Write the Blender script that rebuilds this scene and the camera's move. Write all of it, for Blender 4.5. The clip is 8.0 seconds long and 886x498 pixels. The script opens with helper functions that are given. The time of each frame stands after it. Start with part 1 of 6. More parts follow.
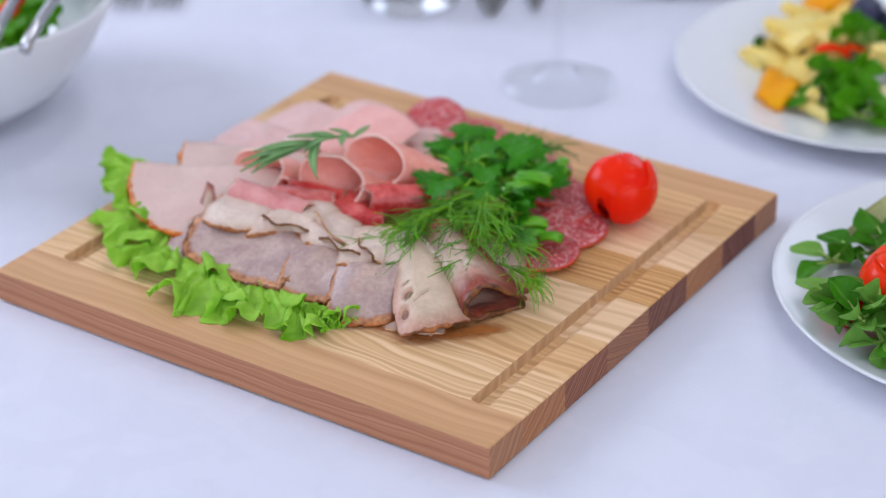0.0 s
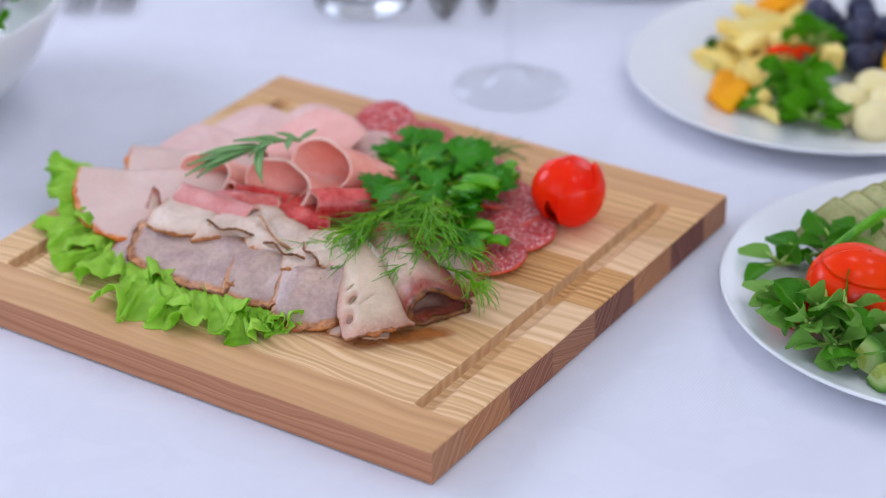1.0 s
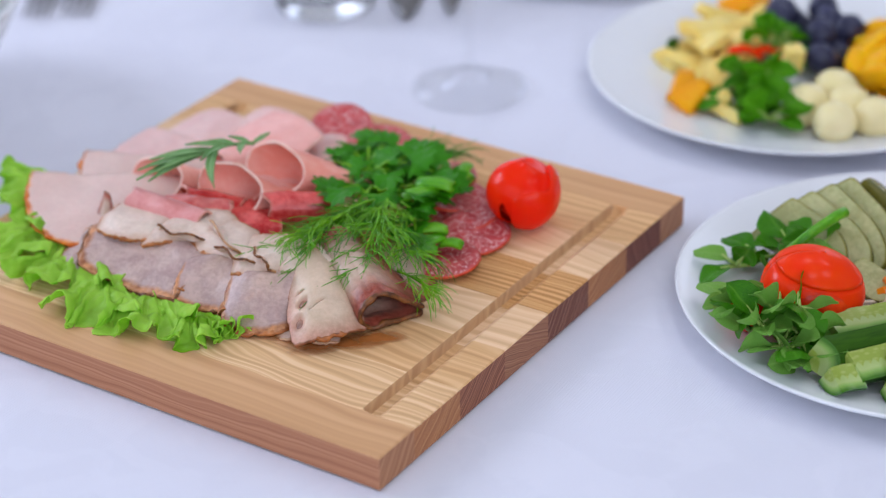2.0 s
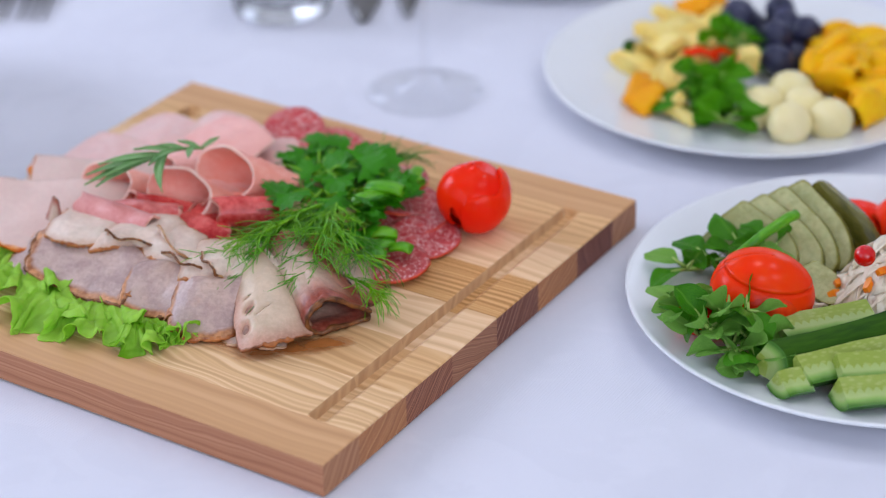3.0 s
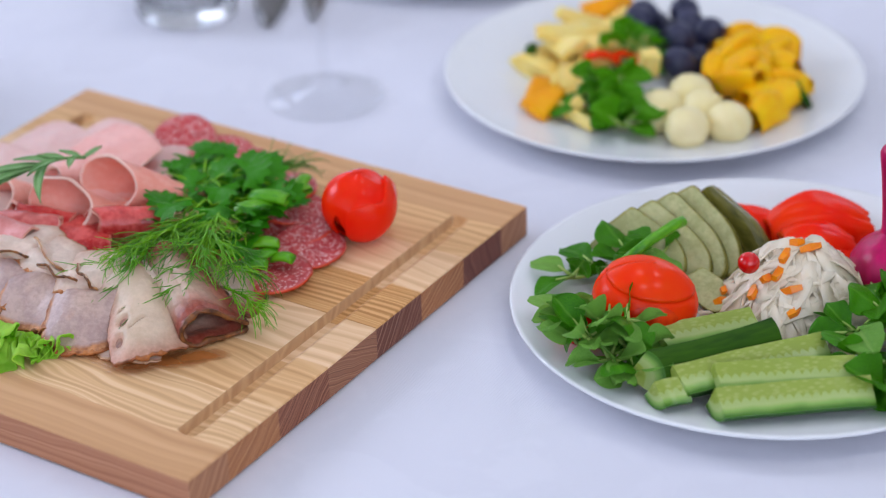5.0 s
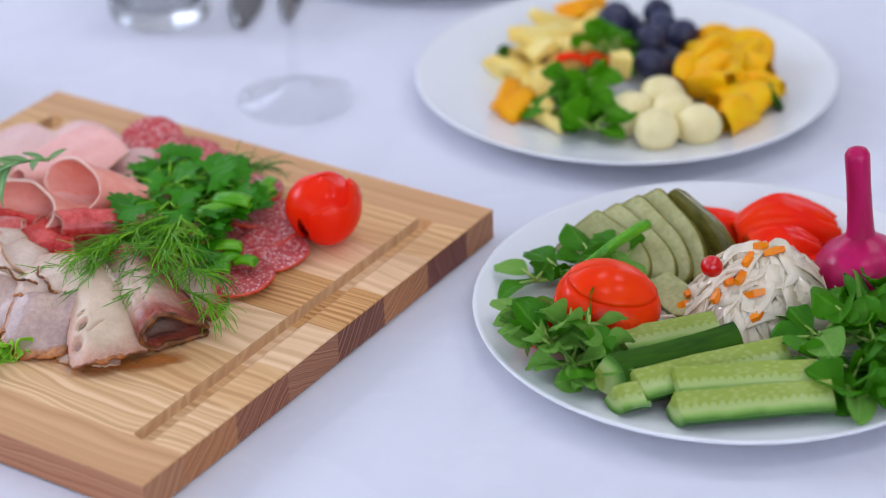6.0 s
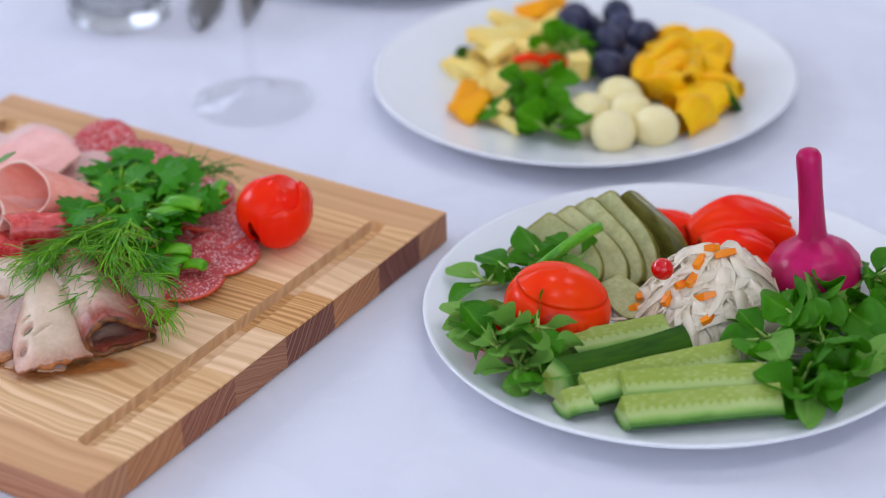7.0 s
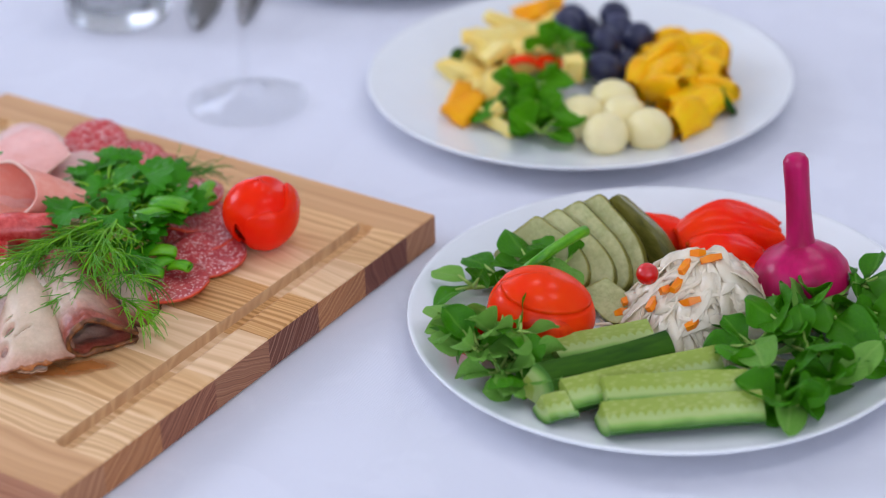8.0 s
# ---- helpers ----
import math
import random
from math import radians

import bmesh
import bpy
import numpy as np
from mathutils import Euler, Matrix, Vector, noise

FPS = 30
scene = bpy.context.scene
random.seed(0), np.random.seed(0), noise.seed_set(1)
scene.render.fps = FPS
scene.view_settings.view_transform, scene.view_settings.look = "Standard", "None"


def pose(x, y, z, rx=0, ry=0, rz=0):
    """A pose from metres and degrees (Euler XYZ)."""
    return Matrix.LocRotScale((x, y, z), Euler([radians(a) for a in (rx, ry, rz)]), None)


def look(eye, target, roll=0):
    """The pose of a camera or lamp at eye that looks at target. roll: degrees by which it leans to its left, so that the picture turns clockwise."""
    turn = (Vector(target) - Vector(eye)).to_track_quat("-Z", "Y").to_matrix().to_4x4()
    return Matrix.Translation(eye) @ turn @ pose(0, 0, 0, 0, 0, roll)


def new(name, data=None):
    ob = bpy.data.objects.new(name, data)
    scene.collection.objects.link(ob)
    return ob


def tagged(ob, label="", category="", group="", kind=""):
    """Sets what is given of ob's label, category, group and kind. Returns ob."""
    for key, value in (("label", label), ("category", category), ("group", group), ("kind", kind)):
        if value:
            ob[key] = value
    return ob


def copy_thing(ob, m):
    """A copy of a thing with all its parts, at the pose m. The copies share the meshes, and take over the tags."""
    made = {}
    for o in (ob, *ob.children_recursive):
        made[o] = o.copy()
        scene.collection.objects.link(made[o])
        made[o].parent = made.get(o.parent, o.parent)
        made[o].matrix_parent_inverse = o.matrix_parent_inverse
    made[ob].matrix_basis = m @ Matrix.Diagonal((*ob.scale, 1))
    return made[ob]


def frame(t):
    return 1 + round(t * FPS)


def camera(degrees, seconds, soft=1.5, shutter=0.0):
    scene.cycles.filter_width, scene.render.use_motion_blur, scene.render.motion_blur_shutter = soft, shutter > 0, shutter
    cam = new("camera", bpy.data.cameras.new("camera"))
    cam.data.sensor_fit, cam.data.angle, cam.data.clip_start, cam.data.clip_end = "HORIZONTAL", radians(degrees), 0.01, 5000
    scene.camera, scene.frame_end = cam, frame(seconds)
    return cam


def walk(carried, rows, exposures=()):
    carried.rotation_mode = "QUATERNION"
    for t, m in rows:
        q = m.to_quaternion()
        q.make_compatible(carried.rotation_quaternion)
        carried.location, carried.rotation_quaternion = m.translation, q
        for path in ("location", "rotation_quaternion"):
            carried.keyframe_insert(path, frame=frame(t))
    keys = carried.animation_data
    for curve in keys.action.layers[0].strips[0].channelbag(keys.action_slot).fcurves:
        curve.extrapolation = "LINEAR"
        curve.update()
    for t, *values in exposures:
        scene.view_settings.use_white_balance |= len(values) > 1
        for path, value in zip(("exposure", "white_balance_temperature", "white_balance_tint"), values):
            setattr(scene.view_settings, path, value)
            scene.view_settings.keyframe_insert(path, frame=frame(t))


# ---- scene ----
cam = camera(22.8, 8.0, soft=1.2)

PATH = [
    (0, (-0.826, -0.529, 0.688), (0.624, 0.449, -0.282), -0.8),
    (0.5, (-0.815, -0.538, 0.685), (0.64, 0.435, -0.283), -0.9),
    (1, (-0.809, -0.543, 0.684), (0.652, 0.421, -0.283), -0.8),
    (1.5, (-0.796, -0.552, 0.682), (0.664, 0.413, -0.285), -1.0),
    (3, (-0.768, -0.576, 0.678), (0.702, 0.377, -0.288), -1.1),
    (3.5, (-0.753, -0.587, 0.678), (0.716, 0.363, -0.291), -1.2),
    (4, (-0.745, -0.595, 0.677), (0.731, 0.346, -0.291), -1.2),
    (4.5, (-0.73, -0.608, 0.677), (0.745, 0.332, -0.293), -1.3),
    (6, (-0.697, -0.641, 0.675), (0.77, 0.311, -0.296), -1.5),
    (6.5, (-0.686, -0.651, 0.675), (0.786, 0.291, -0.298), -1.5),
    (7, (-0.676, -0.659, 0.672), (0.793, 0.289, -0.299), -1.6),
    (7.5, (-0.666, -0.669, 0.672), (0.794, 0.292, -0.3), -1.7),
    (8, (-0.655, -0.679, 0.671), (0.797, 0.294, -0.301), -1.7),
]
walk(cam, [(t, look(eye, target, roll)) for t, eye, target, roll in PATH])

cam.data.dof.use_dof = True
cam.data.dof.focus_distance = 1.255
cam.data.dof.aperture_fstop = 4.1

# ---- world and light ----
TURN = -55.0                      # the room stands turned against the board
ROOM = pose(0.3, 0.05, 0, 0, 0, TURN)
BOARD_W, BOARD_L, BOARD_H = 0.35, 0.362, 0.0215
scene.view_settings.exposure = 0.0

world = bpy.data.worlds.new("sky")
scene.world = world
world.use_nodes = True
_t = world.node_tree
_bg = _t.nodes["Background"]
_sky = _t.nodes.new("ShaderNodeTexSky")
_sky.sky_type, _sky.sun_disc = "NISHITA", False
_sky.sun_elevation, _sky.sun_rotation = radians(40), radians(200)
_t.links.new(_sky.outputs[0], _bg.inputs[0])
_bg.inputs[1].default_value = 0.1


def window_lamp(name, m, w, h, watts, colour):
    """Skylight that comes in through a window's opening."""
    data = bpy.data.lights.new(name, "AREA")
    data.shape, data.size, data.size_y, data.energy, data.color = "RECTANGLE", w, h, watts, colour
    ob = new(name, data)
    ob.matrix_world = ROOM @ m
    return ob


SKY = (0.73, 0.785, 1.0)
window_lamp("window_light", look((-1.20, 2.45, 1.45), (0, 0.1, 0.1)), 1.1, 1.0, 10, SKY)
window_lamp("window_light", look((-1.75, 0.70, 1.00), (0, 0.1, 0.0)), 0.7, 0.8, 20, SKY)
window_lamp("window_light", look((-1.75, -1.35, 1.05), (0, -0.1, 0.1)), 1.4, 1.5, 9, SKY)
window_lamp("window_light", look((1.55, 2.45, 1.2), (0.2, 0, 0.1)), 0.9, 1.4, 7, SKY)
window_lamp("window_light", look((0.75, -2.9, 1.2), (0.2, 0, 0.1)), 2.8, 1.4, 37, SKY)
for _x, _y in ((0.3, -0.9), (1.2, -0.6), (0.2, 0.6), (1.1, 0.5)):
    window_lamp("ceiling_lamp", look((_x, _y, 1.95), (_x, _y, 0)), 0.30, 0.30, 3.7, (0.90, 0.92, 1.0))


# ---- materials ----


class Nodes:
    """A small helper round a material's node tree."""

    def __init__(self, name):
        self.m = bpy.data.materials.new(name)
        self.m.use_nodes = True
        self.t = self.m.node_tree
        self.out = self.t.nodes["Material Output"]
        self.p = self.t.nodes["Principled BSDF"]

    def set(self, sock, v):
        if isinstance(v, bpy.types.NodeSocket):
            self.t.links.new(v, sock)
        elif v is not None:
            if isinstance(v, (tuple, list)) and len(v) == 3 and len(sock.default_value) == 4:
                v = (*v, 1)
            sock.default_value = v

    def node(self, kind, ins=None, out=0, **props):
        n = self.t.nodes.new("ShaderNode" + kind)
        for k, v in props.items():
            if k == "op":
                n.operation = v
            elif k == "blend":
                n.blend_type = v
            elif k == "dims":
                n.noise_dimensions = v
            elif k == "feature":
                n.feature = v
            elif k == "attr":
                n.attribute_name = v
            elif k == "dtype":
                n.data_type = v
            elif k == "bands":
                n.bands_direction = v
        for k, v in (ins or {}).items():
            self.set(n.inputs[k], v)
        return n.outputs[out]

    def coords(self, scale=(1, 1, 1), rand=0.0, shift=(0, 0, 0)):
        c = self.node("TexCoord", out=3)
        if rand:
            r = self.node("ObjectInfo", out=5)
            k = self.node("Math", {0: r, 1: rand}, op="MULTIPLY")
            c = self.node("VectorMath", {0: c, 1: self.node("CombineXYZ", {0: k, 1: k, 2: k})}, op="ADD")
        return self.node("Mapping", {0: c, 1: shift, 3: scale})

    def noise(self, vec, scale, detail=3, rough=0.55, dist=0.0, out=0):
        return self.node("TexNoise", {"Vector": vec, "Scale": scale, "Detail": detail, "Roughness": rough, "Distortion": dist}, out)

    def ramp(self, fac, stops, linear=True):
        n = self.t.nodes.new("ShaderNodeValToRGB")
        cr = n.color_ramp
        cr.interpolation = "LINEAR" if linear else "CONSTANT"
        while len(cr.elements) < len(stops):
            cr.elements.new(0.5)
        for e, (p, c) in zip(cr.elements, stops):
            e.position, e.color = p, (*c, 1) if len(c) == 3 else c
        self.set(n.inputs[0], fac)
        return n.outputs[0]

    def mix(self, fac, a, b, blend="MIX"):
        n = self.t.nodes.new("ShaderNodeMix")
        n.data_type, n.blend_type = "RGBA", blend
        self.set(n.inputs[0], fac), self.set(n.inputs[6], a), self.set(n.inputs[7], b)
        return n.outputs[2]

    def math(self, op, a, b=0.0):
        return self.node("Math", {0: a, 1: b}, op=op)

    def bump(self, height, strength, dist=0.001):
        return self.node("Bump", {"Height": height, "Strength": strength, "Distance": dist})

    def done(self, colour, rough, normal=None, spec=0.5, metal=0.0, sss=0.0, sss_r=(1, 0.4, 0.3), sss_s=0.004, coat=0.0, trans=0.0, wash=0.0):
        p = self.p
        self.set(p.inputs["Base Color"], colour)
        self.set(p.inputs["Roughness"], rough)
        if normal is not None:
            self.set(p.inputs["Normal"], normal)
        self.set(p.inputs["Specular IOR Level"], spec)
        self.set(p.inputs["Metallic"], metal)
        if sss:
            self.set(p.inputs["Subsurface Weight"], sss)
            self.set(p.inputs["Subsurface Radius"], sss_r)
            self.set(p.inputs["Subsurface Scale"], sss_s)
        if coat:
            self.set(p.inputs["Coat Weight"], coat)
            self.set(p.inputs["Coat Roughness"], 0.12)
        if trans:
            tr = self.node("BsdfTranslucent", {"Color": self.mix(wash, colour, (1, 0.95, 0.9)) if wash else colour})
            mx = self.node("MixShader", {0: trans, 1: p.outputs[0], 2: tr})
            self.t.links.new(mx, self.out.inputs[0])
        return self.m


def vivid(c, k=1.22):
    """A fresher, warmer tone of a colour."""
    g = 0.3 * c[0] + 0.55 * c[1] + 0.15 * c[2]
    r = [g + (q - g) * k for q in c]
    return tuple(min(0.92, max(0.003, q * w)) for q, w in zip(r, (1.08, 1.0, 0.94)))


def plain(name, dark, light, rough=0.5, scale=60, stretch=(1, 1, 1), bump=0.25, fine=400, rand=3.0, food=True, spec=0.4, **kw):
    """Colour that drifts between two tones at two scales, with fine relief."""
    if food:
        dark, light = vivid(dark), vivid(light)
    n = Nodes(name)
    c = n.coords(stretch, rand)
    a = n.noise(c, scale, 4)
    b = n.noise(c, fine, 3)
    f = n.math("ADD", n.math("MULTIPLY", a, 0.75), n.math("MULTIPLY", b, 0.25))
    col = n.ramp(f, [(0.34, dark), (0.66, light)])
    h = n.math("ADD", a, n.math("MULTIPLY", b, 0.5))
    return n.done(col, rough, n.bump(h, bump, 0.0008), spec=spec, **kw)


def rimmed(name, dark, light, rim_dark, rim_light, start=0.86, rough=0.42, scale=70, veins=None, band=None, **kw):
    """A cut of meat: the flesh in the middle, a crust towards the outline."""
    dark, light, rim_dark, rim_light = (vivid(q, 1.2) for q in (dark, light, rim_dark, rim_light))
    n = Nodes(name)
    c = n.coords((1, 1, 1), 5.0)
    a = n.noise(c, scale, 5, 0.6, 0.4)
    b = n.noise(c, 330, 4, 0.65)
    tone = n.math("ADD", n.math("MULTIPLY", a, 0.62), n.math("MULTIPLY", b, 0.38))
    flesh = n.ramp(tone, [(0.41, dark), (0.60, light)])
    if veins:
        v = n.noise(c, 38, 2, 0.5, 1.4)
        w = n.ramp(n.math("ABSOLUTE", n.math("SUBTRACT", v, 0.5)), [(0.0, (0.75,) * 3), (0.035, (0, 0, 0))])
        flesh = n.mix(w, flesh, veins)
    if band:
        outer = n.ramp(tone, [(0.40, vivid(band[1])), (0.60, vivid(band[2]))])
        e0 = n.math("ADD", n.node("Attribute", attr="edge", out=2), n.math("MULTIPLY", n.math("SUBTRACT", n.noise(c, 45, 3), 0.5), 0.16))
        flesh = n.mix(n.ramp(e0, [(band[0] - 0.2, (0, 0, 0)), (band[0] + 0.2, (1, 1, 1))]), flesh, outer)
        stain = n.ramp(n.noise(c, 34, 4, 0.6, 0.6), [(0.60, (0, 0, 0)), (0.78, (0.30,) * 3)])
        flesh = n.mix(stain, flesh, rim_light)
    rim = n.ramp(n.noise(c, 160, 3), [(0.35, rim_dark), (0.65, rim_light)])
    e = n.node("Attribute", attr="edge", out=2)
    wob = n.math("ADD", e, n.math("MULTIPLY", n.math("SUBTRACT", n.noise(c, 110, 2), 0.5), 0.10))
    k = n.ramp(wob, [(start, (0, 0, 0)), (min(0.995, start + 0.07), (1, 1, 1))])
    col = n.mix(k, flesh, rim)
    return n.done(col, rough, n.bump(n.math("ADD", a, n.math("ADD", b, n.noise(c, 210, 3))), 0.42, 0.0007), **kw)


def cloth_material():
    n = Nodes("damask_linen")
    c = n.coords()
    x, y = (n.node("TexWave", {"Vector": c, "Scale": 260.0, "Distortion": 0.6, "Detail": 1.0}, 1, bands=d) for d in "XY")
    weave = n.math("MULTIPLY", x, y)
    big = n.noise(c, 5, 4)
    sheen = n.noise(c, 16, 3, 0.5, 1.2)
    fig = n.ramp(sheen, [(0.47, (0, 0, 0)), (0.53, (1, 1, 1))])
    col = n.ramp(big, [(0.3, (0.715, 0.72, 0.785)), (0.7, (0.775, 0.78, 0.84))])
    col = n.mix(n.math("MULTIPLY", weave, 0.07), col, (0.60, 0.605, 0.66))
    rough = n.math("ADD", n.math("MULTIPLY", fig, 0.16), 0.52)
    col = n.mix(n.math("MULTIPLY", fig, 0.18), col, (0.66, 0.665, 0.73))
    waves = n.bump(n.noise(c, 9, 3, 0.5, 0.6), 0.22, 0.006)
    fine = n.node("Bump", {"Height": n.math("ADD", weave, n.math("MULTIPLY", fig, 0.6)), "Strength": 0.3, "Distance": 0.0004, "Normal": waves})
    return n.done(col, rough, fine, spec=0.15)


def wood_material(name, dark, mid, light, freq, wander, contrast):
    """Long grain that runs along the strip, with the wide and narrow rings of ash."""
    n = Nodes(name)
    c = n.coords((1, 1, 1), 7.0)
    wav = n.noise(n.node("Mapping", {0: c, 3: (16, 6, 16)}), 1.0, 2)
    cx = n.node("SeparateXYZ", {0: c})
    v = n.math("ADD", cx, n.math("MULTIPLY", wav, wander))
    rings = n.node("TexNoise", {"W": n.math("MULTIPLY", v, freq), "Scale": 1.0, "Detail": 2.0, "Roughness": 0.4}, dims="1D")
    fib = n.noise(n.node("Mapping", {0: c, 3: (1100, 26, 1100)}), 1.0, 3)
    blot = n.noise(n.node("Mapping", {0: c, 3: (24, 8, 24)}), 1.0, 3)
    col = n.ramp(rings, [(0.5 - contrast, dark), (0.5, mid), (0.5 + contrast, light)])
    col = n.mix(n.math("MULTIPLY", n.math("SUBTRACT", 0.66, fib), 0.35), col, dark)
    col = n.mix(n.math("MULTIPLY", blot, 0.42), col, mid)
    return n.done(col, n.math("ADD", n.math("MULTIPLY", fib, 0.2), 0.42), n.bump(n.math("ADD", fib, n.math("MULTIPLY", rings, 0.4)), 0.10, 0.0004), spec=0.25)


def end_grain_material(name, dark, mid, light, freq, slope, bow):
    """Cut ends of the strips: ring lines at a slant, and pores."""
    n = Nodes(name)
    c = n.coords((1, 1, 1), 9.0)
    wav = n.noise(c, 22, 2)
    cx, cz = n.node("SeparateXYZ", {0: c}), n.node("SeparateXYZ", {0: c}, 2)
    v = n.math("ADD", n.math("ADD", cx, n.math("MULTIPLY", cz, slope)), n.math("MULTIPLY", wav, bow))
    rings = n.node("TexNoise", {"W": n.math("MULTIPLY", v, freq), "Scale": 1.0, "Detail": 1.0}, dims="1D")
    pores = n.noise(c, 900, 2)
    col = n.ramp(rings, [(0.34, dark), (0.52, mid), (0.68, light)])
    col = n.mix(n.math("MULTIPLY", pores, 0.3), col, dark)
    col = n.mix(n.math("MULTIPLY", n.noise(c, 60, 3), 0.4), col, mid)
    return n.done(col, 0.55, n.bump(pores, 0.2, 0.0004), spec=0.3)


def side_wood_material():
    """The planed long side of the outer strip: redder, lines along its length."""
    n = Nodes("side_wood")
    c = n.coords()
    wav = n.noise(n.node("Mapping", {0: c, 3: (8, 6, 30)}), 1.0, 3)
    z = n.node("SeparateXYZ", {0: c}, 2)
    v = n.math("ADD", z, n.math("MULTIPLY", wav, 0.02))
    rings = n.node("TexNoise", {"W": n.math("MULTIPLY", v, 330.0), "Scale": 1.0, "Detail": 2.0}, dims="1D")
    fib = n.noise(n.node("Mapping", {0: c, 3: (300, 22, 900)}), 1.0, 3)
    col = n.ramp(rings, [(0.30, (0.38, 0.14, 0.062)), (0.5, (0.49, 0.205, 0.10)), (0.68, (0.59, 0.28, 0.145))])
    col = n.mix(n.math("MULTIPLY", fib, 0.3), col, (0.38, 0.175, 0.085))
    return n.done(col, 0.5, n.bump(fib, 0.15, 0.0004), spec=0.35)


def salami_material():
    n = Nodes("salami")
    c = n.coords((1, 1, 1), 4.0)
    d = n.node("VectorMath", {0: c, 1: n.node("VectorMath", {0: n.noise(c, 260, 2, out=1), 1: (0.004,) * 3}, op="MULTIPLY")}, op="ADD")
    f = n.node("TexVoronoi", {"Vector": d, "Scale": 620.0, "Randomness": 1.0})
    cell = n.node("TexVoronoi", {"Vector": d, "Scale": 620.0, "Randomness": 1.0}, 1)
    pick = n.ramp(cell, [(0.46, (0, 0, 0)), (0.54, (1, 1, 1))])
    near = n.ramp(f, [(0.36, (1, 1, 1)), (0.56, (0, 0, 0))])
    fat = n.mix(1.0, pick, near, "MULTIPLY")
    lean = n.ramp(n.noise(c, 150, 4), [(0.35, (0.46, 0.024, 0.028)), (0.65, (0.62, 0.07, 0.07))])
    col = n.mix(fat, lean, (0.80, 0.50, 0.47))
    e = n.node("Attribute", attr="edge", out=2)
    col = n.mix(n.ramp(e, [(0.955, (0, 0, 0)), (0.985, (1, 1, 1))]), col, (0.55, 0.10, 0.08))
    return n.done(col, 0.36, n.bump(n.math("ADD", f, n.noise(c, 300, 3)), 0.2, 0.0006), sss=0.1, sss_s=0.003)


def cucumber_material():
    """Wet flesh: a clear core with a scalloped rim of seed pits, pale flesh round it, green towards the skin."""
    n = Nodes("cucumber_flesh")
    c = n.coords((1, 1, 1), 3.0)
    e = n.node("Attribute", attr="edge", out=2)
    w = n.math("ADD", e, n.math("MULTIPLY", n.math("SUBTRACT", n.noise(c, 90, 3), 0.5), 0.16))
    x = n.math("ADD", n.node("SeparateXYZ", {0: c}), n.math("MULTIPLY", n.noise(c, 120, 2), 0.002))
    pits = n.math("ABSOLUTE", n.math("SINE", n.math("MULTIPLY", x, 640.0)))
    rim = n.math("ADD", w, n.math("MULTIPLY", n.math("SUBTRACT", pits, 0.6), 0.16))
    seeds = n.node("TexVoronoi", {"Vector": n.node("Mapping", {0: c, 3: (210, 420, 420)}), "Scale": 1.0})
    core = n.ramp(seeds, [(0.10, (0.38, 0.45, 0.11)), (0.5, (0.29, 0.38, 0.060))])
    body = n.ramp(w, [(0.30, (0.36, 0.46, 0.13)), (0.60, (0.40, 0.51, 0.17)), (0.76, (0.22, 0.40, 0.075)), (0.93, (0.055, 0.17, 0.014))])
    col = n.mix(n.ramp(rim, [(0.37, (1, 1, 1)), (0.43, (0, 0, 0))]), body, core)
    return n.done(col, 0.24, n.bump(n.math("ADD", n.noise(c, 240, 3), n.math("MULTIPLY", rim, -0.4)), 0.25, 0.0007), spec=0.3)


def leaf_material(name, dark, light, vein, rough=0.38, trans=0.28):
    dark, light, vein = vivid(dark), vivid(light), vivid(vein)
    n = Nodes(name)
    c = n.coords((1, 1, 1), 6.0)
    a = n.noise(c, 55, 4)
    e = n.node("Attribute", attr="edge", out=2)     # distance from the midrib
    col = n.ramp(a, [(0.33, dark), (0.67, light)])
    col = n.mix(n.ramp(e, [(0.03, (0.55,) * 3), (0.12, (0, 0, 0))]), col, vein)
    r = n.node("ObjectInfo", out=5)
    col = n.mix(n.math("MULTIPLY", r, 0.6), col, light)
    return n.done(col, rough, n.bump(n.noise(c, 190, 3, 0.6, 0.8), 0.35, 0.0008), spec=0.2, trans=trans)


def glass_material():
    """Clear glass that lets light through and reflects more at a slant."""
    n = Nodes("clear_glass")
    gloss = n.node("BsdfGlossy", {"Color": (1, 1, 1), "Roughness": 0.02})
    clear = n.node("BsdfTransparent", {"Color": (0.984, 0.987, 0.989)})
    f = n.math("ADD", n.math("MULTIPLY", n.math("POWER", n.node("LayerWeight", {"Blend": 0.5}, 1), 3.7), 0.85), 0.032)
    n.t.links.new(n.node("MixShader", {0: f, 1: clear, 2: gloss}), n.out.inputs[0])
    return n.m


def thick_glass_material():
    """Pressed glass that bends what is seen through it."""
    n = Nodes("pressed_glass")
    n.t.links.new(n.node("BsdfGlass", {"Color": (0.985, 0.99, 0.99), "Roughness": 0.18, "IOR": 1.45}), n.out.inputs[0])
    return n.m


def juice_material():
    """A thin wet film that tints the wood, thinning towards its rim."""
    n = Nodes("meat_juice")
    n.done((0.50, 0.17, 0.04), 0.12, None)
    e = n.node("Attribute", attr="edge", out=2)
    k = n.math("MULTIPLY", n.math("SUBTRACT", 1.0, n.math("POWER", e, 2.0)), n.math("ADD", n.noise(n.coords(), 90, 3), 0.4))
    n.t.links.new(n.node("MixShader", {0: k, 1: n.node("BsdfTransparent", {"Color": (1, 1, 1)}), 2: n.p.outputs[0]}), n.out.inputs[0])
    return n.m


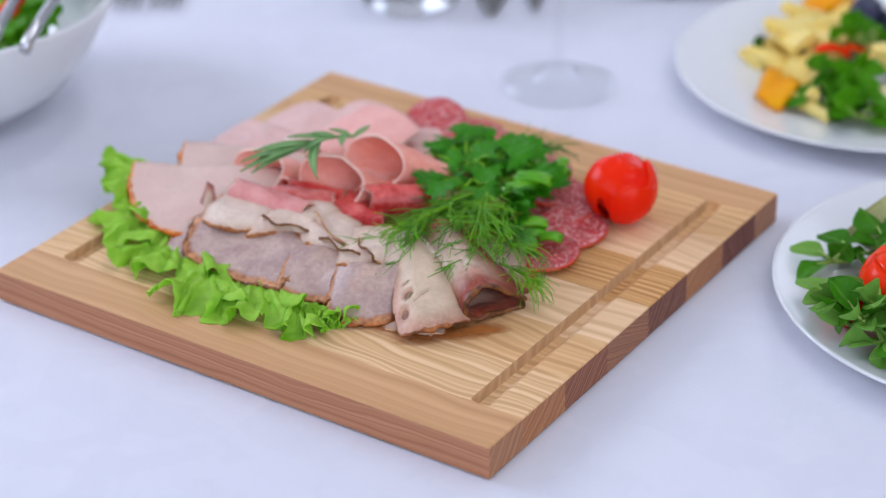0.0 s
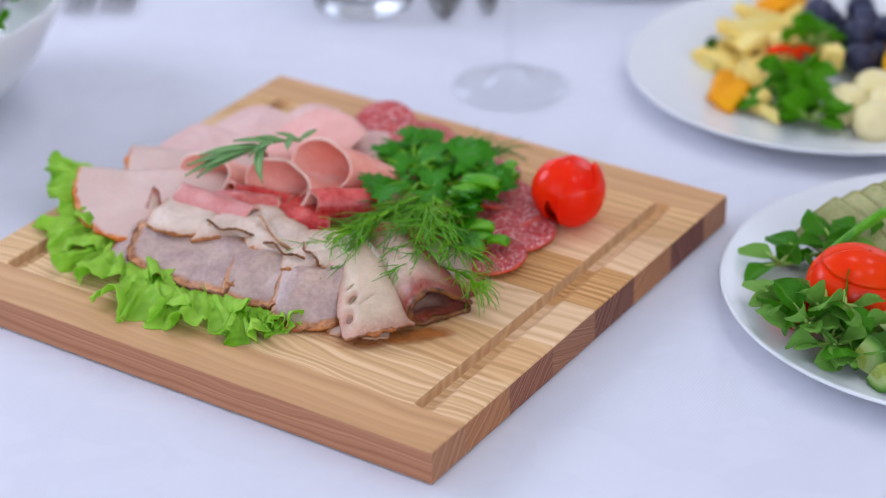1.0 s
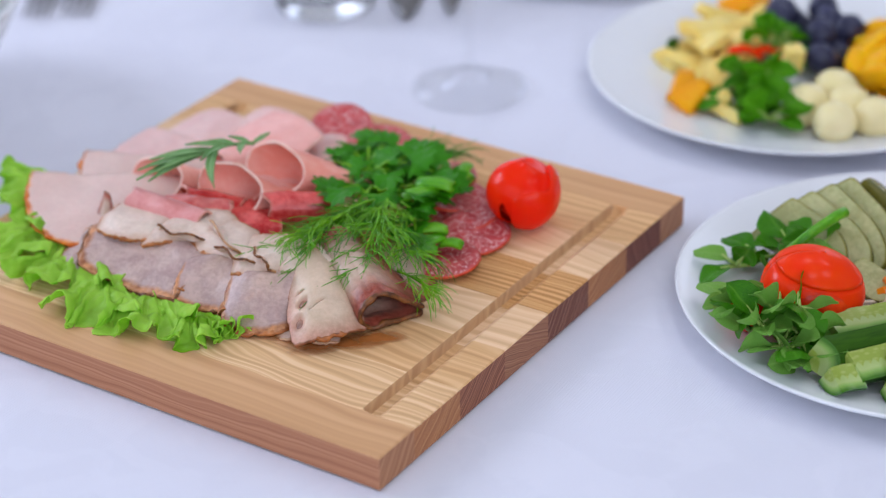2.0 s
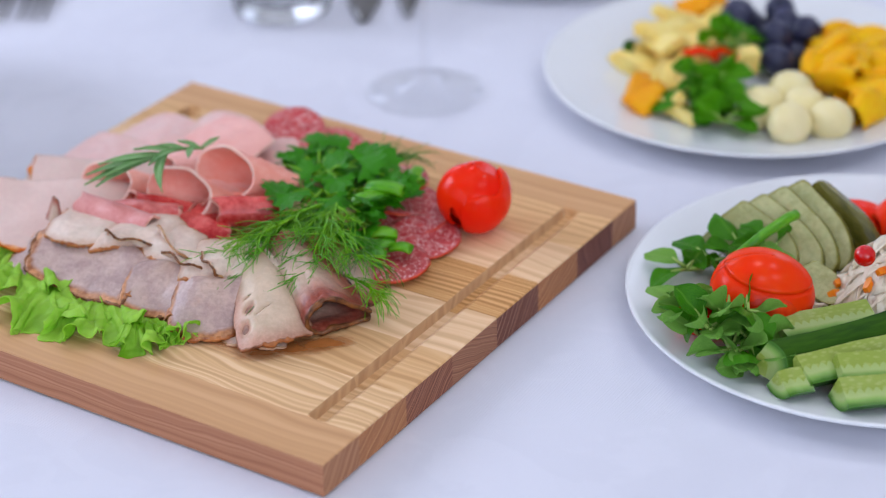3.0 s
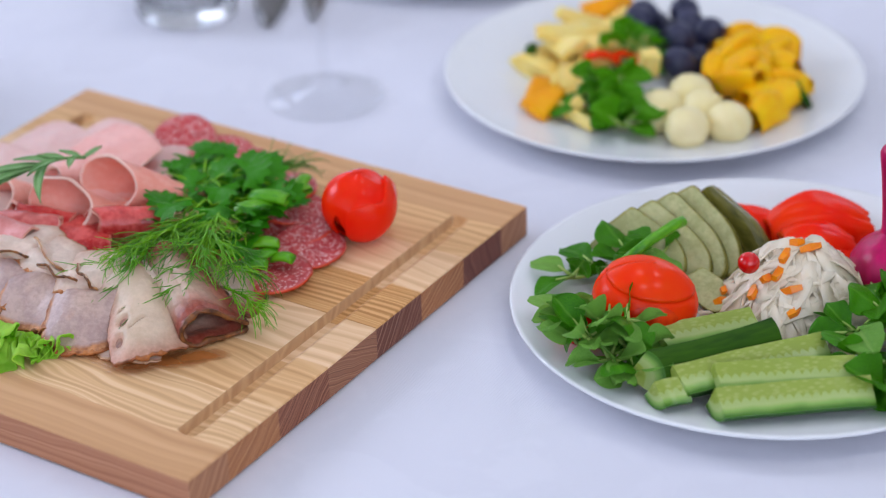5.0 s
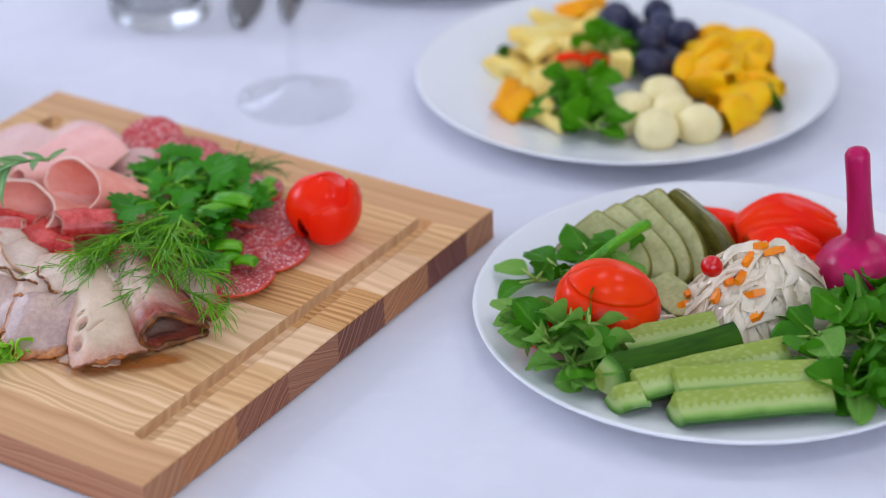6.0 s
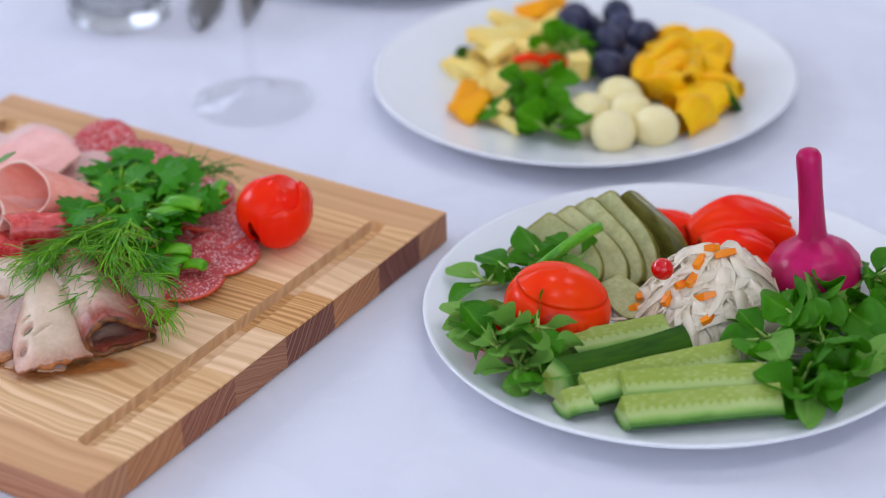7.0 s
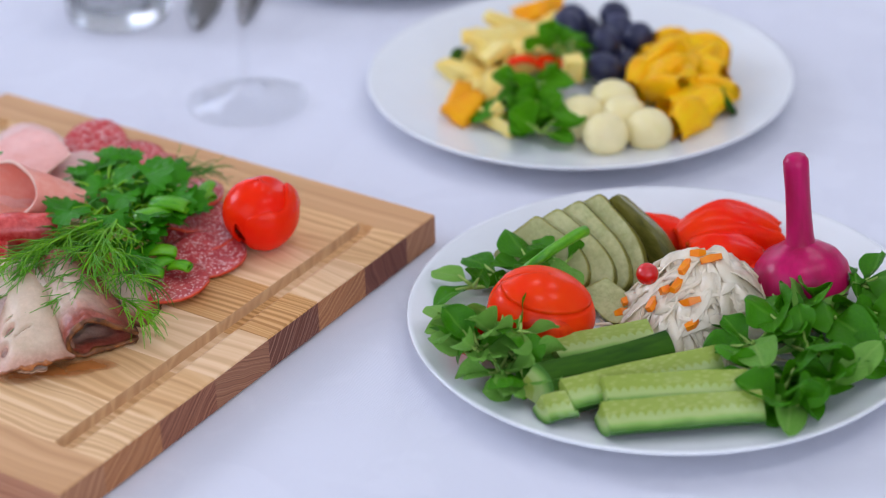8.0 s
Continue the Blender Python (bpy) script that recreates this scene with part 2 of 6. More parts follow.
CLOTH = cloth_material()
WOOD_TAN = wood_material("ash_tan", (0.557, 0.296, 0.130), (0.640, 0.357, 0.165), (0.714, 0.418, 0.207), 150.0, 0.03, 0.20)
WOOD_BOLD = wood_material("ash_bold_grain", (0.615, 0.35, 0.16), (0.766, 0.479, 0.233), (0.903, 0.632, 0.362), 300.0, 0.040, 0.16)
WOOD_MID = wood_material("ash_golden", (0.567, 0.301, 0.119), (0.714, 0.418, 0.186), (0.819, 0.525, 0.259), 210.0, 0.05, 0.16)
WOOD_PALE = wood_material("ash_pale", (0.693, 0.418, 0.207), (0.819, 0.536, 0.295), (0.913, 0.643, 0.388), 190.0, 0.045, 0.17)
WOOD_LINED = wood_material("ash_lined", (0.420, 0.184, 0.050), (0.630, 0.326, 0.114), (0.777, 0.459, 0.192), 420.0, 0.016, 0.13)
END_TAN = end_grain_material("end_tan", (0.333, 0.140, 0.064), (0.428, 0.197, 0.095), (0.514, 0.253, 0.129), 260.0, -0.9, 0.02)
END_ORANGE = end_grain_material("end_orange", (0.300, 0.112, 0.043), (0.450, 0.187, 0.073), (0.590, 0.290, 0.129), 330.0, -1.4, 0.03)
END_RED = end_grain_material("end_red", (0.150, 0.047, 0.024), (0.300, 0.108, 0.056), (0.471, 0.206, 0.111), 420.0, -1.1, 0.012)
END_WAVY = end_grain_material("end_wavy", (0.214, 0.079, 0.039), (0.354, 0.150, 0.077), (0.493, 0.243, 0.129), 300.0, 3.0, 0.035)
END_DARK = end_grain_material("end_dark", (0.107, 0.032, 0.018), (0.193, 0.064, 0.036), (0.450, 0.225, 0.146), 560.0, -0.75, 0.006)
END_PLUM = end_grain_material("end_plum", (0.140, 0.042, 0.028), (0.204, 0.070, 0.045), (0.268, 0.103, 0.064), 300.0, 0.4, 0.02)
GROOVE_WOOD = end_grain_material("groove_wall", (0.46, 0.26, 0.125), (0.54, 0.32, 0.16), (0.62, 0.39, 0.20), 120.0, -0.9, 0.05)
SIDE_WOOD = side_wood_material()
SALAMI = salami_material()
CUC_FLESH = cucumber_material()
CUC_SKIN = plain("cucumber_skin", (0.008, 0.032, 0.003), (0.045, 0.115, 0.010), 0.5, 40, (0.3, 2, 2), 0.3, 300, spec=0.12)
CUC_PALE_SKIN = plain("cucumber_skin_light", (0.015, 0.075, 0.006), (0.060, 0.19, 0.018), 0.3, 50, (0.3, 2, 2), 0.2, 300)
PORCELAIN = plain("porcelain", (0.785, 0.80, 0.80), (0.82, 0.835, 0.835), 0.12, 8, bump=0.02, fine=60, coat=0.3, food=False)
GLASS = glass_material()
THICK_GLASS = thick_glass_material()
BRIGHT_STEEL = plain("polished_steel", (0.52, 0.52, 0.53), (0.64, 0.64, 0.65), 0.2, 30, bump=0.03, metal=1.0, food=False)
STEEL = plain("steel", (0.20, 0.19, 0.18), (0.30, 0.29, 0.28), 0.14, 30, bump=0.03, metal=1.0, food=False)
PORK = rimmed("roast_pork", (0.44, 0.335, 0.285), (0.60, 0.485, 0.415), (0.22, 0.085, 0.04), (0.58, 0.32, 0.18), 0.855, 0.34, 40, band=(0.30, (0.36, 0.275, 0.26), (0.53, 0.425, 0.39)), spec=0.4, sss=0.1)
PORK_DARK = rimmed("roast_pork_crust", (0.44, 0.34, 0.275), (0.56, 0.455, 0.37), (0.05, 0.02, 0.012), (0.20, 0.075, 0.045), 0.93, 0.38, 45, band=(0.64, (0.19, 0.045, 0.032), (0.37, 0.135, 0.10)), spec=0.4, sss=0.1)
LOIN = rimmed("smoked_loin", (0.61, 0.475, 0.43), (0.67, 0.54, 0.49), (0.50, 0.17, 0.05), (0.72, 0.38, 0.17), 0.955, 0.36, 30, spec=0.3, sss=0.15)
HAM = rimmed("boiled_ham", (0.75, 0.335, 0.275), (0.83, 0.44, 0.375), (0.86, 0.52, 0.44), (0.92, 0.66, 0.58), 0.975, 0.36, 40, spec=0.3, sss=0.1, sss_s=0.004)
HAM_SOFT = rimmed("soft_pink_ham", (0.71, 0.395, 0.355), (0.79, 0.49, 0.45), (0.84, 0.60, 0.54), (0.90, 0.70, 0.64), 0.965, 0.36, 40, spec=0.3, sss=0.1)
HAM_PALE = rimmed("pale_ham", (0.72, 0.51, 0.485), (0.79, 0.60, 0.57), (0.84, 0.62, 0.57), (0.88, 0.70, 0.65), 0.96, 0.38, 40, spec=0.3, sss=0.2, sss_s=0.004, trans=0.05)
CURED_PINK = rimmed("cured_ham_rose", (0.58, 0.245, 0.235), (0.68, 0.36, 0.345), (0.52, 0.20, 0.17), (0.78, 0.52, 0.47), 0.95, 0.30, 42, spec=0.4, trans=0.03)
CURED = rimmed("cured_ham", (0.50, 0.10, 0.095), (0.68, 0.26, 0.24), (0.46, 0.11, 0.06), (0.78, 0.50, 0.44), 0.94, 0.28, 42, spec=0.45, trans=0.05)
TOMATO = plain("tomato_skin", (0.90, 0.060, 0.003), (0.93, 0.085, 0.004), 0.14, 20, bump=0.03, fine=120, spec=0.16)
TOMATO_ORANGE = plain("tomato_skin_orange", (0.92, 0.075, 0.003), (0.94, 0.115, 0.005), 0.20, 16, bump=0.05, fine=120, spec=0.14)
TOMATO_FLESH = plain("tomato_flesh", (0.55, 0.04, 0.012), (0.74, 0.10, 0.03), 0.25, 80, sss=0.2)
PEPPER = plain("red_pepper", (0.90, 0.060, 0.002), (0.94, 0.10, 0.003), 0.24, 24, bump=0.15, fine=160, spec=0.09)
PEPPER_FLESH = plain("pepper_flesh", (0.84, 0.10, 0.012), (0.90, 0.20, 0.04), 0.3, 60, sss=0.2)
LETTUCE = leaf_material("lettuce", (0.25, 0.55, 0.060), (0.54, 0.83, 0.22), (0.62, 0.82, 0.34), 0.42, 0.45)
MACHE = leaf_material("lambs_lettuce", (0.022, 0.105, 0.010), (0.085, 0.27, 0.034), (0.16, 0.36, 0.08), 0.36, 0.16)
MACHE_LIGHT = leaf_material("lambs_lettuce_light", (0.10, 0.27, 0.055), (0.24, 0.45, 0.13), (0.30, 0.50, 0.17), 0.46, 0.25)
MACHE_FRESH = leaf_material("lambs_lettuce_fresh", (0.035, 0.16, 0.010), (0.12, 0.35, 0.030), (0.20, 0.42, 0.09), 0.46, 0.3)
MACHE_STEM = plain("pale_stem", (0.26, 0.42, 0.12), (0.42, 0.56, 0.22), 0.4, 60)
PARSLEY = leaf_material("parsley", (0.022, 0.125, 0.006), (0.070, 0.27, 0.016), (0.14, 0.36, 0.06), 0.33, 0.12)
DILL = plain("dill", (0.060, 0.22, 0.010), (0.17, 0.42, 0.025), 0.4, 50)
SCALLION = plain("green_onion", (0.05, 0.22, 0.02), (0.18, 0.44, 0.06), 0.32, 50, (0.4, 2, 2))
ROSEMARY = leaf_material("rosemary", (0.10, 0.24, 0.085), (0.24, 0.41, 0.19), (0.46, 0.60, 0.42), 0.40, 0.08)
PICKLE = rimmed("pickle_flesh", (0.34, 0.365, 0.19), (0.49, 0.515, 0.30), (0.20, 0.20, 0.060), (0.32, 0.32, 0.115), 0.93, 0.24, 40, spec=0.35, sss=0.15)
PICKLE_SKIN = plain("pickle_skin", (0.055, 0.058, 0.014), (0.20, 0.195, 0.065), 0.22, 70, (0.5, 2, 1), bump=0.4)
KRAUT = plain("pickled_cabbage", (0.975, 0.85, 0.63), (0.99, 0.915, 0.745), 0.16, 60, rand=0.0, trans=0.25, food=False, spec=0.45)
CARROT = plain("carrot", (0.84, 0.21, 0.012), (0.90, 0.34, 0.03), 0.3, 80, sss=0.2)
BERRY = plain("cranberry", (0.42, 0.004, 0.012), (0.58, 0.02, 0.03), 0.12, 60, bump=0.05, coat=0.5)
ONION = plain("purple_onion", (0.27, 0.006, 0.060), (0.47, 0.030, 0.135), 0.30, 40, (2, 2, 0.4), 0.3, 120, spec=0.3, sss=0.1)
CHEESE = plain("pale_pineapple", (0.88, 0.64, 0.23), (0.94, 0.76, 0.37), 0.42, 40, sss=0.3, sss_r=(1, 0.8, 0.4))
ORANGE = plain("orange_flesh", (0.95, 0.43, 0.012), (0.97, 0.58, 0.055), 0.42, 70, (0.6, 2, 2), 0.5, 260, spec=0.2, sss=0.3, sss_r=(1, 0.5, 0.1))
ORANGE_DEEP = plain("orange_deep", (0.94, 0.34, 0.004), (0.96, 0.46, 0.010), 0.42, 50, bump=0.5, spec=0.2, sss=0.2, sss_r=(1, 0.5, 0.1))
GRAPE = plain("grape_skin", (0.008, 0.010, 0.030), (0.045, 0.05, 0.10), 0.38, 70, bump=0.05)
MOZZARELLA = plain("mozzarella", (0.76, 0.72, 0.43), (0.82, 0.79, 0.53), 0.35, 50, bump=0.2, sss=0.3, sss_r=(1, 0.9, 0.7))
PLASTER = plain("wall_paint", (0.74, 0.74, 0.745), (0.80, 0.80, 0.80), 0.7, 3, bump=0.1, fine=80, food=False)
FLOOR_WOOD = plain("floor_boards", (0.26, 0.22, 0.18), (0.36, 0.31, 0.26), 0.45, 8, (6, 0.6, 1), 0.1, 120, food=False)
TABLE_WOOD = plain("table_wood", (0.16, 0.09, 0.05), (0.24, 0.14, 0.08), 0.5, 14, (6, 0.8, 1), 0.1, 160, food=False)
WINDOW_PAINT = plain("window_paint", (0.76, 0.76, 0.75), (0.82, 0.82, 0.81), 0.4, 10, food=False)

# ---- geometry helpers ----


class Geo:
    """Collects faces with a material slot each and one value ('edge') at each vertex."""

    def __init__(self):
        self.v, self.f, self.m, self.e = [], [], [], []

    def grid(self, fn, nu, nv, wrap=False, mat=0, flip=False):
        """fn(i/nu, j/nv) gives (x, y, z[, edge])."""
        b, cols = len(self.v), nu if wrap else nu + 1
        for j in range(nv + 1):
            for i in range(cols):
                p = fn(i / nu, j / nv)
                self.v.append(p[:3])
                self.e.append(p[3] if len(p) > 3 else 0.0)
        for j in range(nv):
            for i in range(nu):
                k = (i + 1) % cols
                q = (b + j * cols + i, b + j * cols + k, b + (j + 1) * cols + k, b + (j + 1) * cols + i)
                self.f.append(q[::-1] if flip else q)
                self.m.append(mat)
        return self

    def face(self, pts, mat=0, edge=None):
        b = len(self.v)
        self.v.extend(pts)
        self.e.extend(edge or [0.0] * len(pts))
        self.f.append(tuple(range(b, b + len(pts))))
        self.m.append(mat)

    def tube(self, pts, radii, sides=6, mat=0, cap=True, edge=0.5):
        b, n = len(self.v), len(pts)
        pts = [Vector(p) for p in pts]
        for i, p in enumerate(pts):
            d = (pts[min(i + 1, n - 1)] - pts[max(i - 1, 0)]).normalized()
            s = d.cross(Vector((0.13, 0.29, 0.95)))
            s = (s if s.length > 1e-4 else d.cross(Vector((1, 0, 0)))).normalized()
            u = d.cross(s)
            r = radii[i] if isinstance(radii, (list, tuple)) else radii
            for k in range(sides):
                a = 2 * math.pi * k / sides
                self.v.append(tuple(p + (s * math.cos(a) + u * math.sin(a)) * r))
                self.e.append(edge)
        for i in range(n - 1):
            for k in range(sides):
                q = (k + 1) % sides
                self.f.append((b + i * sides + k, b + i * sides + q, b + (i + 1) * sides + q, b + (i + 1) * sides + k))
                self.m.append(mat)
        if cap:
            self.f.append(tuple(b + k for k in range(sides))[::-1])
            self.f.append(tuple(b + (n - 1) * sides + k for k in range(sides)))
            self.m += [mat, mat]
        return self

    def lathe(self, profile, sides=64, mat=0, wobble=None):
        b, n = len(self.v), len(profile)
        for j, (r, z) in enumerate(profile):
            for k in range(sides):
                a = 2 * math.pi * k / sides
                q = r * (wobble(a, z) if wobble else 1)
                self.v.append((q * math.cos(a), q * math.sin(a), z))
                self.e.append(j / (n - 1))
        for j in range(n - 1):
            for k in range(sides):
                q = (k + 1) % sides
                self.f.append((b + j * sides + k, b + j * sides + q, b + (j + 1) * sides + q, b + (j + 1) * sides + k))
                self.m.append(mat)
        return self

    def box(self, lo, hi, mat=0):
        (x0, y0, z0), (x1, y1, z1) = lo, hi
        b = len(self.v)
        self.v += [(x0, y0, z0), (x1, y0, z0), (x1, y1, z0), (x0, y1, z0), (x0, y0, z1), (x1, y0, z1), (x1, y1, z1), (x0, y1, z1)]
        self.e += [0.0] * 8
        for q in ((3, 2, 1, 0), (4, 5, 6, 7), (0, 1, 5, 4), (1, 2, 6, 5), (2, 3, 7, 6), (3, 0, 4, 7)):
            self.f.append(tuple(b + i for i in q))
            self.m.append(mat)
        return self

    def mesh(self, name, mats, smooth=True, m=None, weld=False):
        me = bpy.data.meshes.new(name)
        me.from_pydata(self.v if m is None else [tuple(m @ Vector(p)) for p in self.v], [], self.f)
        for q in mats:
            me.materials.append(q)
        me.polygons.foreach_set("material_index", self.m)
        me.polygons.foreach_set("use_smooth", [smooth] * len(self.f))
        at = me.attributes.new("edge", "FLOAT", "POINT")
        at.data.foreach_set("value", self.e)
        if weld:
            bm = bmesh.new()
            bm.from_mesh(me)
            bmesh.ops.remove_doubles(bm, verts=bm.verts, dist=1e-5)
            bmesh.ops.recalc_face_normals(bm, faces=bm.faces)
            bm.to_mesh(me)
            bm.free()
        me.update()
        return me


def part(name, geo, mats, parent=None, label="", smooth=True, m=None, at=None, weld=False):
    """One mesh object, of its own or under a thing. at: its pose in its parent."""
    me = geo if isinstance(geo, bpy.types.Mesh) else geo.mesh(name, mats if isinstance(mats, (list, tuple)) else [mats], smooth, m, weld)
    ob = new(name, me)
    ob.parent = parent
    if at is not None:
        ob.matrix_basis = at
    if label:
        ob["label"] = label
    return ob


def thing(name, m, label, category, group=""):
    ob = new(name)
    ob.empty_display_size = 0.02
    ob.matrix_basis = m
    return tagged(ob, label, category, group)


def thick(ob, t, rim=0, offset=0.0):
    s = ob.modifiers.new("thickness", "SOLIDIFY")
    s.thickness, s.offset, s.material_offset_rim = t, offset, rim
    return ob


def bevel(ob, w, seg=2):
    s = ob.modifiers.new("edges", "BEVEL")
    s.width, s.segments, s.limit_method, s.angle_limit = w, seg, "ANGLE", radians(35)
    return ob


def smoothstep(a, b, x):
    t = min(1.0, max(0.0, (x - a) / (b - a)))
    return t * t * (3 - 2 * t)


def nz(x, y, z=0.0):
    return noise.noise((x, y, z))


# ---- the room ----


def room_box(name, lo, hi, mat, label=""):
    ob = part(name, Geo().box(lo, hi), mat, m=ROOM, smooth=False)
    return tagged(ob, label or name.replace("_", " "), "room", kind="structure")


FLOOR_Z, CEIL_Z = -0.75, 2.0
tagged(room_box("floor", (-2.05, -3.1, FLOOR_Z - 0.1), (3.4, 2.9, FLOOR_Z), FLOOR_WOOD), "brown wooden floor of the dining room")
tagged(room_box("ceiling", (-2.05, -3.1, CEIL_Z), (3.4, 2.9, CEIL_Z + 0.1), PLASTER), "plain white painted ceiling")


def wall_with_openings(name, axis, place, lo, hi, openings, label):
    """A wall of 0.15 m; openings are (from, to, sill, head) along it."""
    g = Geo()

    def block(a0, a1, z0, z1):
        if axis == "x":
            g.box((place, a0, z0), (place + 0.15, a1, z1))
        else:
            g.box((a0, place, z0), (a1, place + 0.15, z1))
    at = lo
    for a0, a1, s, h in openings:
        block(at, a0, FLOOR_Z, CEIL_Z)
        block(a0, a1, FLOOR_Z, s)
        block(a0, a1, h, CEIL_Z)
        at = a1
    block(at, hi, FLOOR_Z, CEIL_Z)
    ob = part(name, g, PLASTER, m=ROOM, smooth=False)
    return tagged(ob, label, "wall", kind="structure")


def window(name, axis, place, a0, a1, s, h):
    ob = tagged(new(name), "white painted window frame with clear panes", "window", kind="structure")
    g = Geo()

    def bar(p0, p1, z0, z1):
        if axis == "x":
            g.box((place + 0.05, p0, z0), (place + 0.10, p1, z1))
        else:
            g.box((p0, place + 0.05, z0), (p1, place + 0.10, z1))
    mid = (a0 + a1) / 2
    bar(a0, a0 + 0.05, s, h), bar(a1 - 0.05, a1, s, h), bar(mid - 0.03, mid + 0.03, s + 0.05, h - 0.05)
    bar(a0 + 0.05, a1 - 0.05, s, s + 0.05), bar(a0 + 0.05, a1 - 0.05, h - 0.05, h)
    part("window_frame", g, WINDOW_PAINT, ob, m=ROOM, smooth=False)
    return ob


wall_with_openings("wall_west", "x", -2.05, -3.1, 2.9, [(-2.05, -0.65, 0.3, 1.8), (0.10, 1.30, 0.4, 1.65)], "white wall with two windows")
window("window_1", "x", -2.05, 0.10, 1.30, 0.4, 1.65)
window("window_2", "x", -2.05, -2.05, -0.65, 0.3, 1.8)
wall_with_openings("wall_north", "y", 2.75, -1.9, 3.25, [(-1.75, -0.65, 0.8, 1.95), (1.0, 2.1, 0.5, 1.9)], "white wall with two windows")
window("window_5", "y", 2.75, -1.75, -0.65, 0.8, 1.95)
window("window_3", "y", 2.75, 1.0, 2.1, 0.5, 1.9)
wall_with_openings("wall_east", "x", 3.25, -3.1, 2.9, [], "plain white wall")
wall_with_openings("wall_south", "y", -3.1, -1.9, 3.25, [(-0.85, 1.95, 0.4, 1.8)], "white wall with a wide window")
window("window_4", "y", -3.1, -0.85, 1.95, 0.4, 1.8)

# ---- table and cloth ----
TABLE = (-1.25, 1.45, -0.55, 1.15)     # reach of the table top in the room's directions
table = thing("dining_table", ROOM, "long wooden dining table under a white cloth", "table")
x0, x1, y0, y1 = TABLE
bevel(part("tabletop", Geo().box((x0, y0, -0.034), (x1, y1, -0.003)), TABLE_WOOD, table, smooth=False), 0.004)
for px in (x0 + 0.1, x1 - 0.1):
    for py in (y0 + 0.1, y1 - 0.1):
        part("leg", Geo().tube([(px, py, FLOOR_Z), (px, py, -0.3), (px, py, -0.034)], [0.022, 0.03, 0.034], 12), TABLE_WOOD, table)


def tablecloth():
    g = Geo()
    nx, ny, drop = 150, 110, 0.24
    w, d = x1 - x0, y1 - y0

    def along(t, lo, size):
        s = t * (size + 2 * drop) - drop
        if s < 0:
            return lo - 0.006, -s
        if s > size:
            return lo + size + 0.006, s - size
        return lo + s, 0.0

    def fn(u, v):
        x, hx = along(u, x0, w)
        y, hy = along(v, y0, d)
        z = 0.0
        h = max(hx, hy)
        if h > 0:
            fold = 0.02 * h / drop
            ph = math.sin((y if hx else x) * 21) * fold
            if hx:
                x += math.copysign(fold + ph, x - (x0 + x1) / 2)
            if hy:
                y += math.copysign(fold + ph, y - (y0 + y1) / 2)
            z = -h
        else:
            z = 0.0006 * nz(x * 9, y * 9, 3.0) - 0.0006
        return x, y, z
    g.grid(fn, nx, ny)
    ob = part("tablecloth", g, CLOTH, m=ROOM)
    thick(ob, 0.0008, offset=-1)
    return tagged(ob, "white damask tablecloth spread over the table", "tablecloth")


tablecloth()

# ---- cutting board ----
ZB = BOARD_H
GROOVES = ((0.0205, 0.0350), (0.3235, 0.3380))   # across the strips, y from and to
GROOVE_X = (0.034, 0.317)


def groove_depth(x, y):
    best = 0.0
    for a, b in GROOVES:
        if a <= y <= b:
            t = (y - a) / (b - a)
            depth = 0.0058 * smoothstep(0, 0.55, t) * (1 - smoothstep(0.87, 1.0, t))
            r = (b - a) / 2
            over = max(GROOVE_X[0] + r - x, x - (GROOVE_X[1] - r), 0.0)
            best = max(best, depth * (1 - smoothstep(0.75, 1.0, math.hypot(over, (y - (a + b) / 2) * 0.6) / r)))
    return best


def board_strip(a, b):
    """One glued strip of the board, with its share of the two grooves."""
    g = Geo()
    ys = sorted({round(i * 0.012, 5) for i in range(31)} | {BOARD_L}
                | {round(p + (q - p) * k / 22, 5) for p, q in GROOVES for k in range(23)} | {0.0008, BOARD_L - 0.0008})
    n = 20
    xs = sorted({round(a + (b - a) * i / n, 5) for i in range(n + 1)} | {a + 0.0005, b - 0.0005})
    nx, ny = len(xs) - 1, len(ys) - 1

    def top(i, j):
        x, y = xs[i], ys[j]
        z = ZB - groove_depth(x, y)
        worn = 0.0008 if (j in (0, ny)) else 0.0
        if (i == 0 and a == 0.0) or (i == nx and b == BOARD_W):
            worn = 0.0008
        if (i == 0 and a > 0) or (i == nx and b < BOARD_W):
            z -= 0.00012
        return x, y, z - worn
    g.grid(lambda u, v: top(round(u * nx), round(v * ny)), nx, ny)
    for j in range(ny):             # the steep wall of a groove cuts across the grain
        if any(p + (q - p) * 0.86 < (ys[j] + ys[j + 1]) / 2 < q for p, q in GROOVES):
            for i in range(nx):
                if GROOVE_X[0] + 0.002 < (xs[i] + xs[i + 1]) / 2 < GROOVE_X[1] - 0.002:
                    g.m[j * nx + i] = 3
    base = 0.001
    ends = []
    for j in (0, ny):
        row = [top(i, j) for i in range(nx + 1)]
        for i in range(nx):
            q = [row[i], row[i + 1], (row[i + 1][0], row[i + 1][1], base), (row[i][0], row[i][1], base)]
            g.face(q if j else q[::-1], 1)
    for i in (0, nx):
        side = 2 if (i == 0 and a == 0.0) or (i == nx and b == BOARD_W) else 0
        for j in range(ny):
            p, q = top(i, j), top(i, j + 1)
            f = [p, q, (q[0], q[1], base), (p[0], p[1], base)]
            g.face(f[::-1] if i else f, side)
    g.face([(a, 0, base), (a, BOARD_L, base), (b, BOARD_L, base), (b, 0, base)], 0)
    return g


